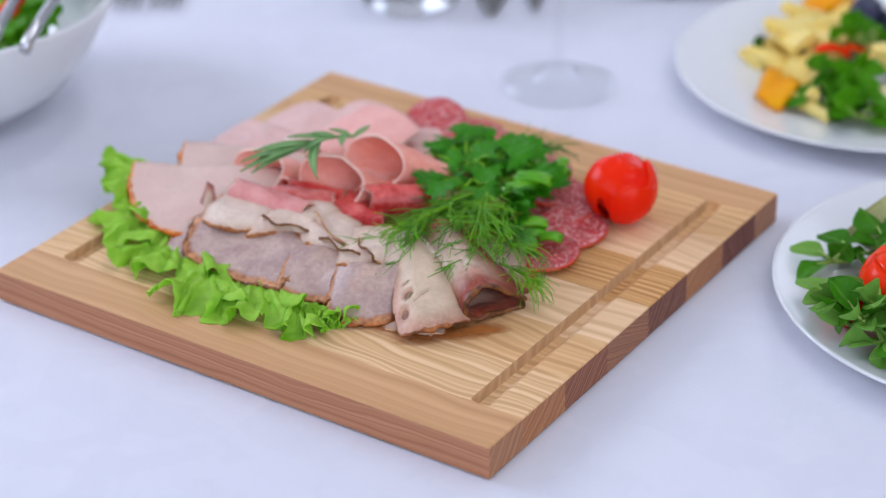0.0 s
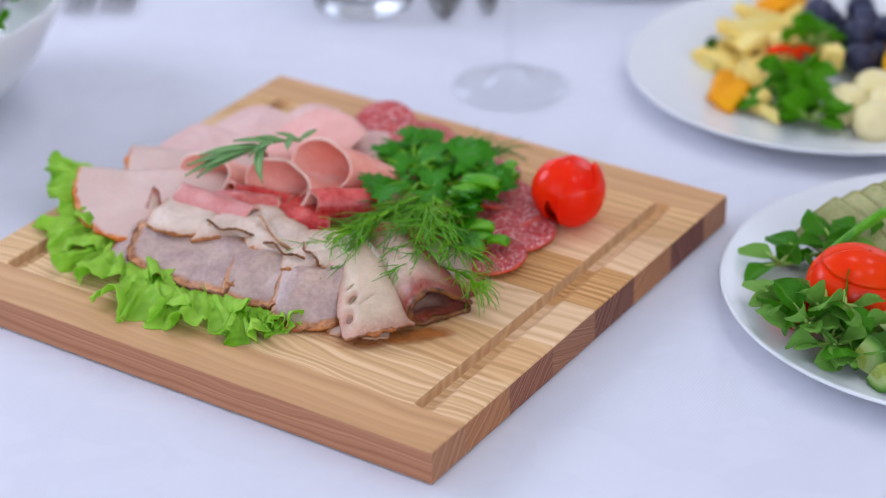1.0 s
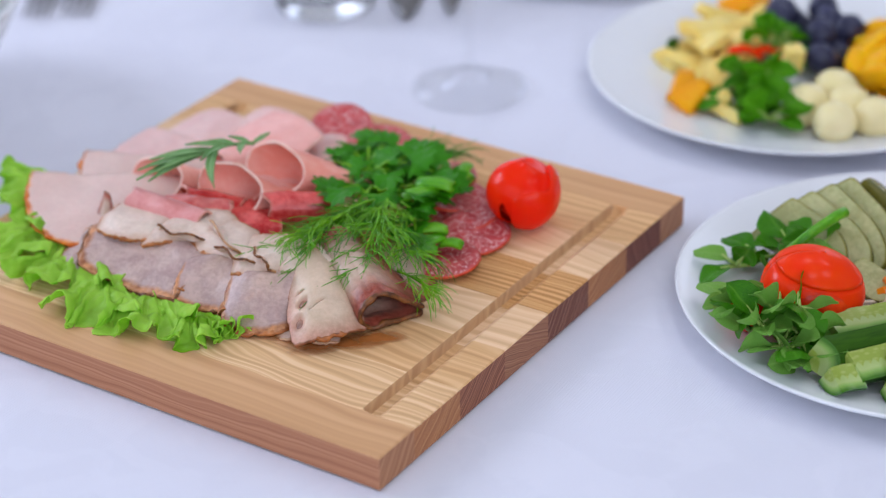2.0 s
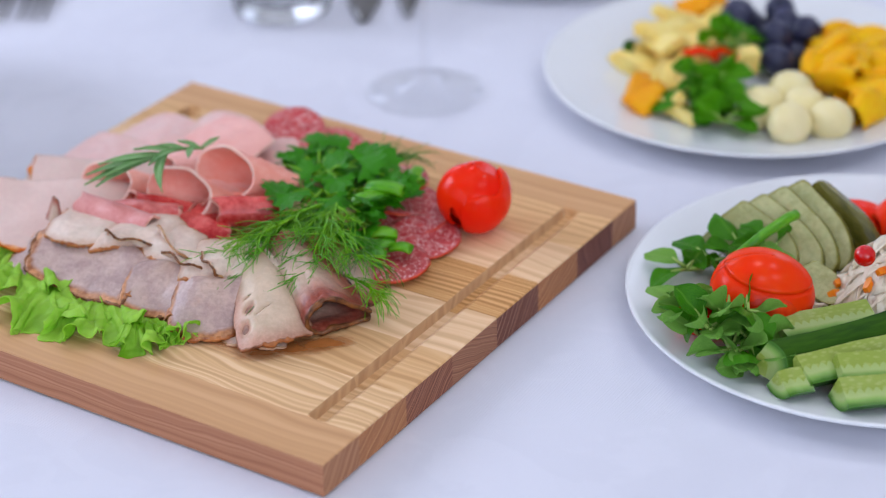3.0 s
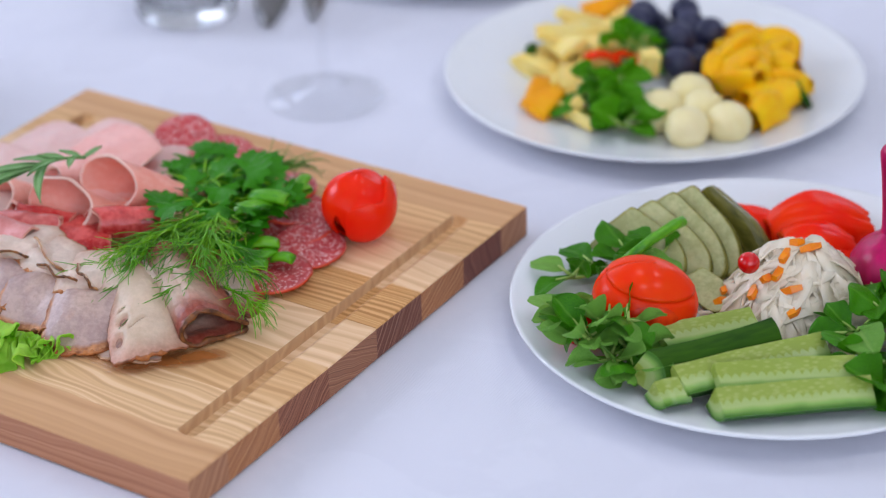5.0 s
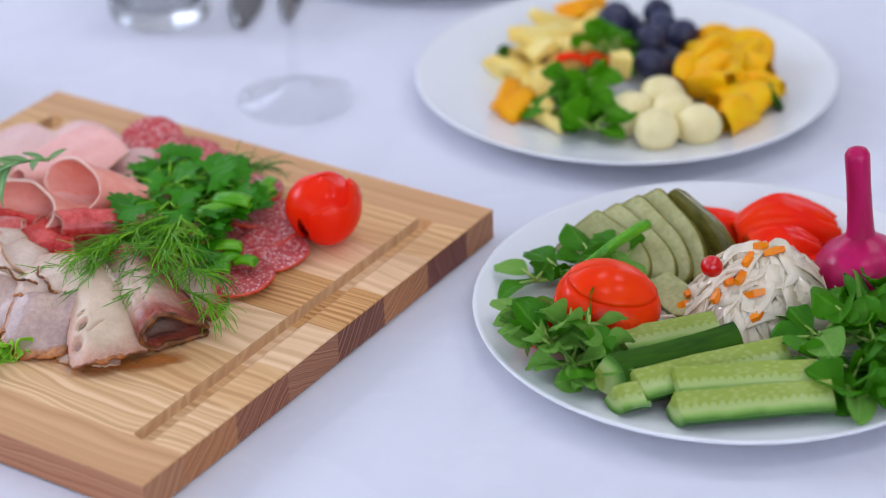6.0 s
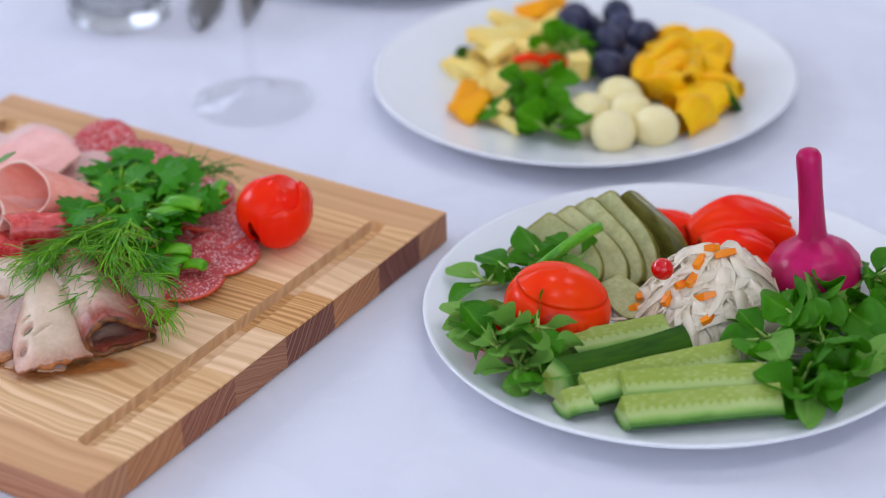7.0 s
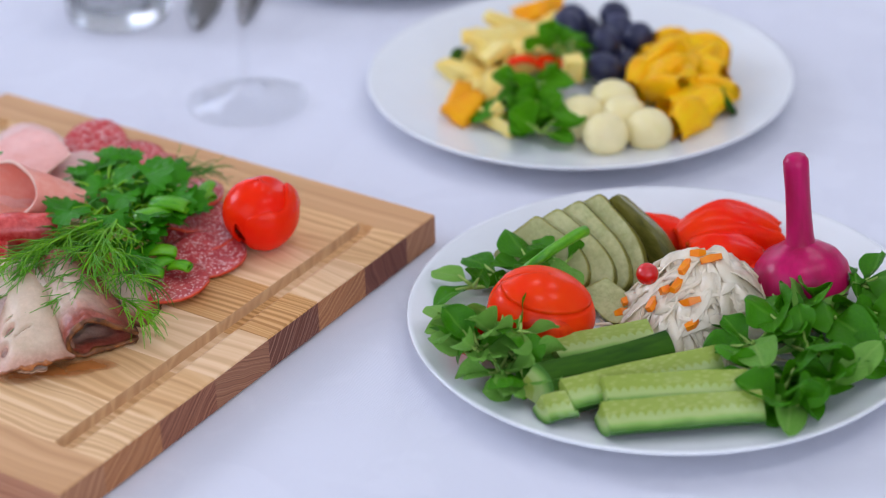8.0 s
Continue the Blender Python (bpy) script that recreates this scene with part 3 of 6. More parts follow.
board = thing("cutting_board", pose(0, 0, 0), "thick square cutting board of glued ash strips with two juice grooves", "cutting board")
CUTS = (0.0, 0.034, 0.080, 0.128, 0.177, 0.225, 0.273, 0.318, BOARD_W)
TOPS = (WOOD_TAN, WOOD_BOLD, WOOD_MID, WOOD_PALE, WOOD_LINED, WOOD_PALE, WOOD_MID, WOOD_TAN)
ENDS = (END_TAN, END_ORANGE, END_RED, END_WAVY, END_DARK, END_ORANGE, END_PLUM, END_TAN)
for a, b, top_wood, end_wood in zip(CUTS, CUTS[1:], TOPS, ENDS):
    part("strip", board_strip(a, b), [top_wood, end_wood, SIDE_WOOD, GROOVE_WOOD], board, smooth=False, weld=True)

# ---- plates ----
PLATE_R, PLATE_H = 0.151, 0.0185


def plate_z(r):
    """Height of a plate's inside over the table at a distance from its middle."""
    return 0.0065 if r < 0.078 else 0.0065 + (PLATE_H - 0.0065) * ((r - 0.078) / (PLATE_R - 0.078)) ** 1.15


def plate_mesh():
    inner = [(0.0, 0.0065)] + [(r, plate_z(r)) for r in (0.03, 0.06, 0.074, 0.078, 0.086, 0.095, 0.104, 0.114, 0.124, 0.134, 0.142, 0.1475)]
    lip = [(0.1500, PLATE_H + 0.0002), (PLATE_R, PLATE_H - 0.0004), (0.1508, PLATE_H - 0.0018), (0.1490, PLATE_H - 0.0030)]
    outer = [(r, plate_z(r) - 0.0042) for r in (0.142, 0.130, 0.116, 0.104, 0.094)]
    foot = [(0.089, 0.0035), (0.087, 0.0008), (0.0855, 0.0002), (0.084, 0.0008), (0.083, 0.0030), (0.06, 0.0030), (0.0, 0.0030)]
    return Geo().lathe(inner + lip + outer + foot, 112).mesh("plate", [PORCELAIN], weld=True)


PLATE = plate_mesh()
VEG, FRUIT, THIRD = (0.3285, -0.1750), (0.5870, 0.0318), (0.772, 0.318)
for (x, y), lab in ((VEG, "white porcelain plate that holds cut vegetables and pickles"), (FRUIT, "white porcelain plate that holds fruit and cheese"),
                    (THIRD, "white porcelain plate beside the wine glass")):
    tagged(part("plate", PLATE, None, at=pose(x, y, 0)), lab, "plate", "plates on the table")

def rest(ob, surface, gap=0.0003):
    """Sets a thing down: moves it up or down until its lowest point touches the surface below."""
    low, m = 1.0, ob.matrix_basis
    for o in (ob, *ob.children_recursive):
        if o.type == "MESH":
            mm = m if o == ob else m @ o.matrix_basis
            low = min([low] + [(p.z - surface(p.x, p.y)) for p in (mm @ v.co for v in o.data.vertices)])
    ob.location.z += gap - low
    return ob


# ---- slices of meat ----


def outline(k, n, seed, rough):
    """Radius of a ragged disc, about 1."""
    a = 2 * math.pi * k / n
    return 1 + rough * (nz(math.cos(a) * 1.3 + seed, math.sin(a) * 1.3, seed) * 1.2 + nz(math.cos(a) * 5 + seed, math.sin(a) * 5, 2.0) * 0.5 + nz(math.cos(a) * 14 + seed, math.sin(a) * 14, 5.0) * 0.28)


def slice_mesh(name, fn, mats, seed=0.0, rough=0.10, rings=16, segs=96, holes=()):
    """A thin ragged disc whose points (a, s), each about -1..1, fn lays out in space."""
    g = Geo()

    def at(u, v):
        a = 2 * math.pi * u
        r = v * (1 + (outline(u * segs, segs, seed, rough) - 1) * v ** 3)
        p, q = r * math.cos(a), r * math.sin(a)
        x, y, z = fn(p, q)
        e = v
        for h in holes:         # pits where the roast was hollow
            d = math.hypot((p - h[0]) / h[2], (q - h[1]) / h[3])
            if d < 1.15:
                z -= 0.0024 * (1 - smoothstep(0.55, 1.15, d))
                e = max(e, 1 - 0.35 * smoothstep(0.6, 1.1, d))
        return x, y, z, e
    g.grid(at, segs, rings, wrap=True)
    return g.mesh(name, mats, weld=True)


def fold_fn(length, width, rho0, rho1, sag=0.9, wave=0.0015, seed=0.0, lift=0.0):
    """A slice folded over: x runs from the open front end to the back, the crease lies towards -y, the upper leaf comes down again."""
    def fn(a, s):
        t = (a + 1) / 2
        x = t * length
        rho = rho0 + (rho1 - rho0) * min(1, max(0, t))
        q = s * width * (1 + 0.12 * math.sin(a * 2 + seed))
        h = math.pi * rho / 2
        if abs(q) < h:
            f = q / rho
            y, z = -rho * math.cos(f), rho + rho * math.sin(f)
        elif q > 0:
            y = q - h
            z = 2 * rho * (1 - sag * smoothstep(0, width - h * 0.6, y)) + 0.002
        else:
            y, z = -q - h, 0.0
        z += wave * nz(x * 90 + seed, q * 90, seed) + wave * 0.8 * nz(x * 210, q * 210, seed + 4)
        return x, y, z + lift * smoothstep(-0.05, 0.55, t)
    return fn


def roll_fn(length, r0, r1, turns, ragged=0.004, seed=0.0, slant=0.0):
    """A slice rolled to a cone round x, open at x = 0."""
    def fn(a, s):
        t = (a + 1) / 2
        ang = s * math.pi * turns + 1.9
        r = (r0 + (r1 - r0) * t) * (1 + 0.05 * s)
        x = t * length + (ragged * nz(ang * 0.9, seed, 1.0) + slant * r * (0.6 * math.sin(ang) - math.cos(ang))) * (1 - t)
        return x, r * math.cos(ang) * 1.06, r * math.sin(ang) * 0.94 + 0.0012 * nz(x * 80, ang, seed)
    return fn


def square(fn):
    """Spreads the disc's points towards a square, so that folds and rolls have full edges."""
    def out(a, s):
        r = math.hypot(a, s)
        if r < 1e-6:
            return fn(0, 0)
        k = r / max(abs(a), abs(s))
        k = 1 + (k - 1) * 0.62
        return fn(a * k, s * k)
    return out


def crust_tube(fn, seed, rough, size, arcs, n=160):
    """The browned rim of a slice along some arcs of it, thicker and thinner on its way; it sinks into the meat where an arc ends."""
    pts, radii = [], []
    for k in range(n + 1):
        deg = 360 * (k % n) / n
        a = radians(deg)
        there = max(smoothstep(0, 14, min((deg - lo) % 360, (hi - deg) % 360)) if (deg - lo) % 360 <= (hi - lo) % 360 else 0.0 for lo, hi in arcs)
        r = outline(k % n, n, seed, rough) * (0.96 + 0.035 * there)
        pts.append(fn(r * math.cos(a), r * math.sin(a)))
        wild = 0.8 + 0.6 * nz(math.cos(a) * 6, math.sin(a) * 6, seed) + 0.5 * nz(math.cos(a) * 17, math.sin(a) * 17, seed)
        radii.append(size * (0.12 + 0.85 * there * max(0.25, wild)))
    return Geo().tube(pts, radii, 6, cap=False)


def meat(name, fn, mats, m, label, category, group, thickness=0.0016, seed=0.0, rough=0.08, holes=(), rim="", arcs=((0, 359),), fine=(24, 110)):
    """One slice; rim names its crust or rind where it has one."""
    me = slice_mesh(name, fn, mats, seed, rough, *((44, 170) if holes else fine), holes=holes)
    if rim:
        ob = thing(name, m, label, category, group)
        thick(part("meat", me, None, ob), thickness, rim=1 if len(mats) > 2 else 0)
        part(rim, crust_tube(fn, seed, rough, thickness * 0.70, arcs), mats[1], ob)
        return ob
    ob = part(name, me, None, at=m)
    thick(ob, thickness, rim=1 if len(mats) > 1 else 0)
    return tagged(ob, label, category, group)


def sheet_fn(length, width, turns, taper=1.0, dish=0.0, wave=0.001, seed=0.0, skew=0.0):
    """A slice bent along its length: turns are (part of the way, degrees of climb) between which the bend runs evenly. It starts at x = 0."""
    n = 60
    line, x, z = [], 0.0, 0.0
    for i in range(n + 1):
        t = i / n
        for (t0, a0), (t1, a1) in zip(turns, turns[1:]):
            if t0 <= t <= t1:
                ang = radians(a0 + (a1 - a0) * smoothstep(0, 1, (t - t0) / (t1 - t0)))
        line.append((x, z, ang))
        x += length / n * math.cos(ang)
        z += length / n * math.sin(ang)

    def fn(a, s):
        t = (a + 1) / 2
        q = min(n - 1e-6, max(0.0, t * n))
        i = int(q)
        f = q - i
        (x0, z0, a0), (x1, z1, a1) = line[i], line[i + 1]
        over = (t - min(1.0, max(0.0, t))) * length
        ang = a0 + (a1 - a0) * f
        x = x0 + (x1 - x0) * f + over * math.cos(ang)
        z = z0 + (z1 - z0) * f + over * math.sin(ang)
        y = s * width * (1 + (taper - 1) * t)
        h = -dish * s * s + wave * nz(x * 45 + seed, y * 45, seed) + 0.4 * wave * nz(x * 130 + seed, y * 130, seed + 3)
        return x - h * math.sin(ang) + skew * s * width, y, z + h * math.cos(ang)
    return fn


CRUST = plain("roast_crust", (0.050, 0.020, 0.010), (0.27, 0.12, 0.05), 0.45, 150)
CRUST_WARM = plain("browned_edge", (0.22, 0.075, 0.03), (0.55, 0.26, 0.12), 0.4, 150)
CRUST_LIGHT = plain("pale_cut_edge", (0.52, 0.34, 0.22), (0.70, 0.55, 0.42), 0.5, 120)
LOIN_RIND = plain("smoked_rind", (0.40, 0.09, 0.02), (0.66, 0.25, 0.07), 0.35, 120)
HAM_EDGE = plain("ham_edge", (0.80, 0.52, 0.44), (0.90, 0.68, 0.60), 0.4, 90)
CURED_EDGE = plain("cured_edge", (0.62, 0.28, 0.22), (0.80, 0.52, 0.44), 0.4, 90)

PORK_PALE = rimmed("roast_pork_pale", (0.60, 0.51, 0.44), (0.74, 0.655, 0.58), (0.30, 0.16, 0.08), (0.56, 0.36, 0.20), 0.96, 0.40, 45, band=(0.86, (0.46, 0.33, 0.255), (0.60, 0.46, 0.37)), spec=0.35, sss=0.1)


def tent_fn(length, front, back, height, seed, fall=1.0):
    """A slice laid over a ridge: x runs along the ridge, the front leaf comes down towards -y."""
    def fn(a, s):
        x = (a + 1) / 2 * length
        y = s * (front if s < 0 else back)
        d = math.hypot(y / (front if s < 0 else back), 0.07) - 0.07
        z = height * (1 - d * (fall if s < 0 else 0.55 * fall)) * (1 - 0.25 * abs(a) ** 4)
        z += 0.0012 * nz(x * 40 + seed, y * 50, seed) + 0.0005 * nz(x * 150, y * 150, seed + 4)
        return x, y + 0.006 * math.sin(a * 2.0 + seed), max(z, -0.0005)
    return fn


# the two front slices: one hangs down like a tongue, one is rolled and open towards the front
PORK_TIP = rimmed("roast_pork_tip", (0.55, 0.455, 0.35), (0.66, 0.56, 0.445), (0.13, 0.055, 0.03), (0.34, 0.17, 0.10), 0.975, 0.40, 45, band=(0.86, (0.36, 0.19, 0.14), (0.54, 0.34, 0.27)), spec=0.35, sss=0.1)
meat("pork_slice", square(sheet_fn(0.080, 0.0125, ((0, 4), (0.45, -12), (0.85, -26), (1, -34)), 1.9, 0.0105, 0.0009, 5.1, -0.28)), [PORK_TIP, CRUST_WARM], pose(0.1300, 0.1390, ZB + 0.0272, 0, 0, -134),
     "pale roast pork slice folded to a point, with small holes", "roast pork", "roast pork slices", 0.0024, 4.6, 0.08,
     ((0.20, -0.58, 0.11, 0.22), (0.47, -0.66, 0.10, 0.20), (-0.02, -0.62, 0.04, 0.16), (0.34, -0.18, 0.035, 0.24)), rim="crust", arcs=((330, 30),))
meat("pork_slice", square(fold_fn(0.074, 0.046, 0.0100, 0.0120, 0.90, 0.0012, 3.4, 0.004)), [PORK_DARK, CRUST], pose(0.1075, 0.0745, ZB + 0.0022, 0, 0, 55) @ Matrix.Diagonal((1, -1, 1, 1)),
     "grey-brown roast pork slice folded over, open at the front, dark crust", "roast pork", "roast pork slices", 0.0026, 6.9, 0.08, rim="crust", arcs=((120, 250), (60, 90)), fine=(40, 150))
meat("pork_slice", square(sheet_fn(0.046, 0.030, ((0, 8), (0.25, -8), (0.6, -36), (1, -30)), 0.85, 0.003, 0.0016, 7.7, 0.15)), [PORK_DARK, CRUST], pose(0.1480, 0.1100, ZB + 0.0160, 0, 0, -50),
     "grey roast pork slice falling to the wood, dark crust", "roast pork", "roast pork slices", 0.0024, 12.2, 0.10, rim="crust", arcs=((300, 70),))
# the pale under leaf of the pointed slice, which shows below its front
meat("pork_slice", square(sheet_fn(0.050, 0.020, ((0, 10), (0.5, 2), (1, -4)), 0.8, 0.003, 0.0014, 41.0)), [PORK_PALE, CRUST_LIGHT], pose(0.0745, 0.1000, ZB + 0.0022, 0, 0, 28),
     "thin pale roast pork slice under the folded one", "roast pork", "roast pork slices", 0.0018, 44.0, 0.12)
# slices laid over a ridge, side by side
for i, (x, y, z, head, ln, front, back, hgt, mats, lab, arcs) in enumerate((
        (0.0940, 0.278, 0.0034, -84, 0.088, 0.038, 0.032, 0.0185, [PORK, CRUST], "large grey roast pork slice draped over the others, dark crust", ((165, 235), (262, 330))),
        (0.0990, 0.287, 0.0012, -92, 0.046, 0.034, 0.024, 0.0140, [PORK, CRUST], "grey roast pork slice with a dark curled edge", ((205, 262),)),
        (0.0890, 0.203, 0.0014, -76, 0.050, 0.032, 0.030, 0.0195, [PORK, CRUST], "grey roast pork slice with a browned lower edge", ((200, 300),)),
        (0.0940, 0.168, 0.0010, -70, 0.048, 0.036, 0.030, 0.0212, [PORK, CRUST_WARM], "grey roast pork slice with a reddish browned lower edge", ((190, 335),)))):
    meat("pork_slice", square(tent_fn(ln, front, back, hgt, 2.0 + i * 3.1)), mats, pose(x, y, ZB + z, 0, 0, head), lab, "roast pork", "roast pork slices", 0.0026, 6.4 + i * 2.7, 0.09, rim="crust", arcs=arcs)
# curls of crust that stick out below the slices
for x, y, z, head, r, ln in ((0.0720, 0.1930, 0.0060, 20, 0.0050, 0.013), (0.0690, 0.1560, 0.0050, 35, 0.0040, 0.010)):
    meat("pork_slice", square(roll_fn(ln, r, r * 0.7, 0.86, 0.002, seed=x * 90)), [CRUST_WARM, CRUST], pose(x, y, ZB + z, 0, -6, head), "small curled piece of browned roast crust", "roast pork", "roast pork slices", 0.0012, 3.0, 0.2)


def flat_fn(rx, ry, tilt, wave, seed):
    def fn(a, s):
        return a * rx, s * ry, (a + 1) * rx * tilt + wave * nz(a * 1.6 + seed, s * 1.6, seed)
    return fn


# cream slices draped over the ridge of the grey ones
for i, (x, y, head, ln, front, back, hgt, arcs) in enumerate((
        (0.1030, 0.2760, -82, 0.048, 0.013, 0.030, 0.0236, ((130, 345),)), (0.1080, 0.2380, -84, 0.042, 0.013, 0.032, 0.0240, ((180, 350),)), (0.1020, 0.2040, -62, 0.038, 0.012, 0.032, 0.0232, ((175, 352),)),
        (0.1050, 0.1740, -70, 0.038, 0.013, 0.032, 0.0240, ((185, 352),)), (0.1080, 0.1440, -54, 0.036, 0.011, 0.032, 0.0226, ((190, 340),)))):
    meat("pork_slice", square(tent_fn(ln, front, back, hgt, 30.0 + i * 2.3, 0.28)), [PORK_PALE, CRUST_WARM], pose(x, y, ZB + 0.0032, 0, 0, head),
         "cream-coloured roast pork slice draped over the others, browned edge", "roast pork", "roast pork slices", 0.0026, 60 + i * 3.3, 0.11, rim="crust", arcs=arcs)
meat("pork_slice", square(flat_fn(0.020, 0.009, 0.10, 0.0030, 18.0)), [PORK_PALE, CRUST_WARM], pose(0.1120, 0.186, ZB + 0.0240, 52, 0, 66),
     "browned roast pork strip turned on its edge", "roast pork", "roast pork slices", 0.0012, 76.5, 0.10, rim="crust", arcs=((180, 350),))
for i, (x, y, z, lean, head, ln) in enumerate(((0.1060, 0.2160, 0.0235, 40, 100, 0.016), (0.1010, 0.1700, 0.0240, 44, 84, 0.015), (0.1060, 0.1520, 0.0235, 48, 60, 0.012))):
    meat("pork_slice", square(flat_fn(ln, 0.0075, 0.06, 0.0030, 24.0 + i * 1.9)), [PORK_PALE, CRUST], pose(x, y, ZB + z, lean, 0, head),
         "narrow flap of pale roast pork with a browned edge", "roast pork", "roast pork slices", 0.0014, 90.0 + i * 2.1, 0.14, rim="crust", arcs=((10, 170), (200, 250)))
# a dark tip of crust that stands up behind the grey slices
meat("pork_slice", square(sheet_fn(0.022, 0.0080, ((0, 34), (0.6, 58), (1, 70)), 0.35, 0.0016, 0.0012, 8.0, 0.3)), [PORK_DARK, CRUST], pose(0.1100, 0.2840, ZB + 0.0100, 0, 0, 20),
     "narrow roast pork end with a dark singed tip", "roast pork", "roast pork slices", 0.0012, 19.0, 0.16)


def folded_fn(rx, near, wave, seed):
    # a round slice folded in half: straight fold at y = 0, the rind runs round the near side
    def fn(a, s):
        y = s * near if s < 0.06 else (0.06 - (s - 0.06) * 0.25) * near
        return a * rx, y, wave * nz(a * 1.5 + seed, s * 1.5, seed) - (0.0025 if s > 0.1 else 0.0)
    return fn


# smoked loin: large slices folded in half that overlap
for i, (x, y, z, pitch, head, rx, near, lab) in enumerate((
        (0.153, 0.313, 0.0165, 5, -62, 0.052, 0.078, "large pale pink smoked loin slice with an orange-brown rind"),
        (0.195, 0.317, 0.0120, 7, -70, 0.044, 0.052, "pale pink smoked loin slice with a thin rind"))):
    meat("loin_slice", folded_fn(rx, near, 0.0022, i * 3.1), [LOIN, LOIN_RIND], pose(x, y, ZB + z, pitch, 0, head), lab, "smoked loin",
         "smoked loin slices", 0.0030, i * 4.2, 0.05, rim="rind", arcs=((176, 278),))

# boiled ham that lies spread out at the back, one slice on the next: middle, height, heading, half size, climb
for i, (x, y, z, head, half, climb, mats, lab) in enumerate((
        (0.209, 0.326, 0.0030, -4, 0.030, 9, [HAM_PALE, HAM_EDGE], "very pale pink ham slice lying flat at the back"),
        (0.252, 0.314, 0.0032, -12, 0.029, 11, [HAM_PALE, HAM_EDGE], "very pale pink ham slice lying flat at the back"),
        (0.276, 0.281, 0.0040, -6, 0.026, 12, [HAM_PALE, HAM_EDGE], "very pale pink ham slice lying flat at the back"),
        (0.284, 0.242, 0.0040, -4, 0.023, 10, [HAM_PALE, HAM_EDGE], "very pale pink ham slice beside the salami"),
        (0.254, 0.262, 0.0080, -16, 0.031, 14, [HAM_SOFT, HAM_EDGE], "pink boiled ham slice with a rounded fold"))):
    fn = square(sheet_fn(half * 2, half, ((0, climb), (0.5, climb), (1, climb - 10)), 1.0, 0.003, 0.0016, 9 + i * 1.3))
    c, s_ = math.cos(radians(head)), math.sin(radians(head))
    meat("ham_slice", fn, mats, pose(x - half * c, y - half * s_, ZB + z, 0, 0, head), lab, "ham", "ham slices", 0.0016, 20 + i * 2.1, 0.05)
# small folds between them
for i, (x, y, z, head, ln, wd, r0, r1) in enumerate(((0.2130, 0.2760, 0.0130, -52, 0.040, 0.030, 0.0060, 0.0080), (0.1900, 0.2480, 0.0120, -50, 0.046, 0.030, 0.0070, 0.0085))):
    fn = square(roll_fn(ln, r0, r1, 1.05, seed=2 + i * 1.9, slant=0.8))
    meat("ham_slice", fn, [HAM_SOFT, HAM_EDGE], pose(x, y, ZB + z, 0, 6, head), "pink boiled ham slice folded over", "ham", "ham slices", 0.0016, 50 + i, 0.06)

# ham rolled to cones: middle of the mouth, heading, dip, length, radii, slant of the mouth
for i, (x, y, z, head, dip, ln, r0, r1, slant, lab) in enumerate((
        (0.1640, 0.2270, 0.0270, -50, 20, 0.050, 0.0178, 0.0040, 0.95, "pink boiled ham slice rolled to an open cone"),
        (0.2020, 0.2200, 0.0270, -60, 12, 0.072, 0.0180, 0.0035, 1.05, "long pink boiled ham slice rolled to an open cone"),
        (0.1620, 0.2840, 0.0200, -48, 14, 0.048, 0.0150, 0.0050, 0.90, "pink boiled ham slice rolled to an open cone"))):
    meat("ham_roll", square(roll_fn(ln, r0, r1, 1.10, 0.003, seed=i * 2.7, slant=slant)), [HAM, HAM_EDGE], pose(x, y, ZB + z, 0, dip, head), lab, "ham", "ham rolls", 0.0021, 30 + i, 0.04, fine=(30, 130))

CURED_DARK = rimmed("cured_ham_dark", (0.40, 0.030, 0.030), (0.66, 0.15, 0.14), (0.30, 0.05, 0.03), (0.62, 0.24, 0.20), 0.90, 0.2, 60, spec=0.5)
# cured ham rolled up, from rose to dark red
for i, (x, y, z, head, dip, ln, r0, r1, mat, turns, lab) in enumerate((
        (0.1260, 0.2745, 0.0255, -89, 3, 0.060, 0.0074, 0.0086, CURED_PINK, 1.5, "rose pink cured ham slice rolled up"),
        (0.1640, 0.2010, 0.0215, -50, 4, 0.048, 0.0098, 0.0088, CURED_DARK, 1.3, "dark red cured ham slice rolled up, moist"),
        (0.1520, 0.2520, 0.0180, -70, 4, 0.040, 0.0090, 0.0070, CURED_DARK, 1.2, "dark red cured ham slice under the ham rolls"))):
    meat("cured_ham_roll", square(roll_fn(ln, r0, r1, turns, seed=5 + i * 1.9, slant=0.5)), [mat, CURED_EDGE], pose(x, y, ZB + z, 0, dip, head),
         lab, "cured ham", "cured ham rolls", 0.0017, 40 + i * 1.4, 0.07)
# cured ham folded so that its red inside shows: front lip, heading, length, half width
for i, (x, y, z, head, ln, wd, mat, turns) in enumerate((
        (0.1340, 0.2270, 0.0190, 4, 0.046, 0.024, CURED, ((0, 70), (0.25, 20), (0.45, -20), (0.7, -165), (1, -185))),
        (0.1270, 0.2000, 0.0155, 8, 0.036, 0.017, CURED_PINK, ((0, 64), (0.3, 10), (0.5, -30), (0.75, -160), (1, -178))),
        (0.1420, 0.1900, 0.0140, 10, 0.040, 0.020, CURED_DARK, ((0, 40), (0.4, 8), (1, -10))))):
    fn = square(sheet_fn(ln, wd, turns, 0.85, 0.003, 0.0024, 3.3 + i * 2.0, 0.2))
    meat("cured_ham_slice", fn, [mat, CURED_EDGE], pose(x, y, ZB + z, 0, 0, head + 30), "red cured ham slice folded open towards the front", "cured ham", "cured ham slices", 0.0016, 70 + i * 1.7, 0.10)

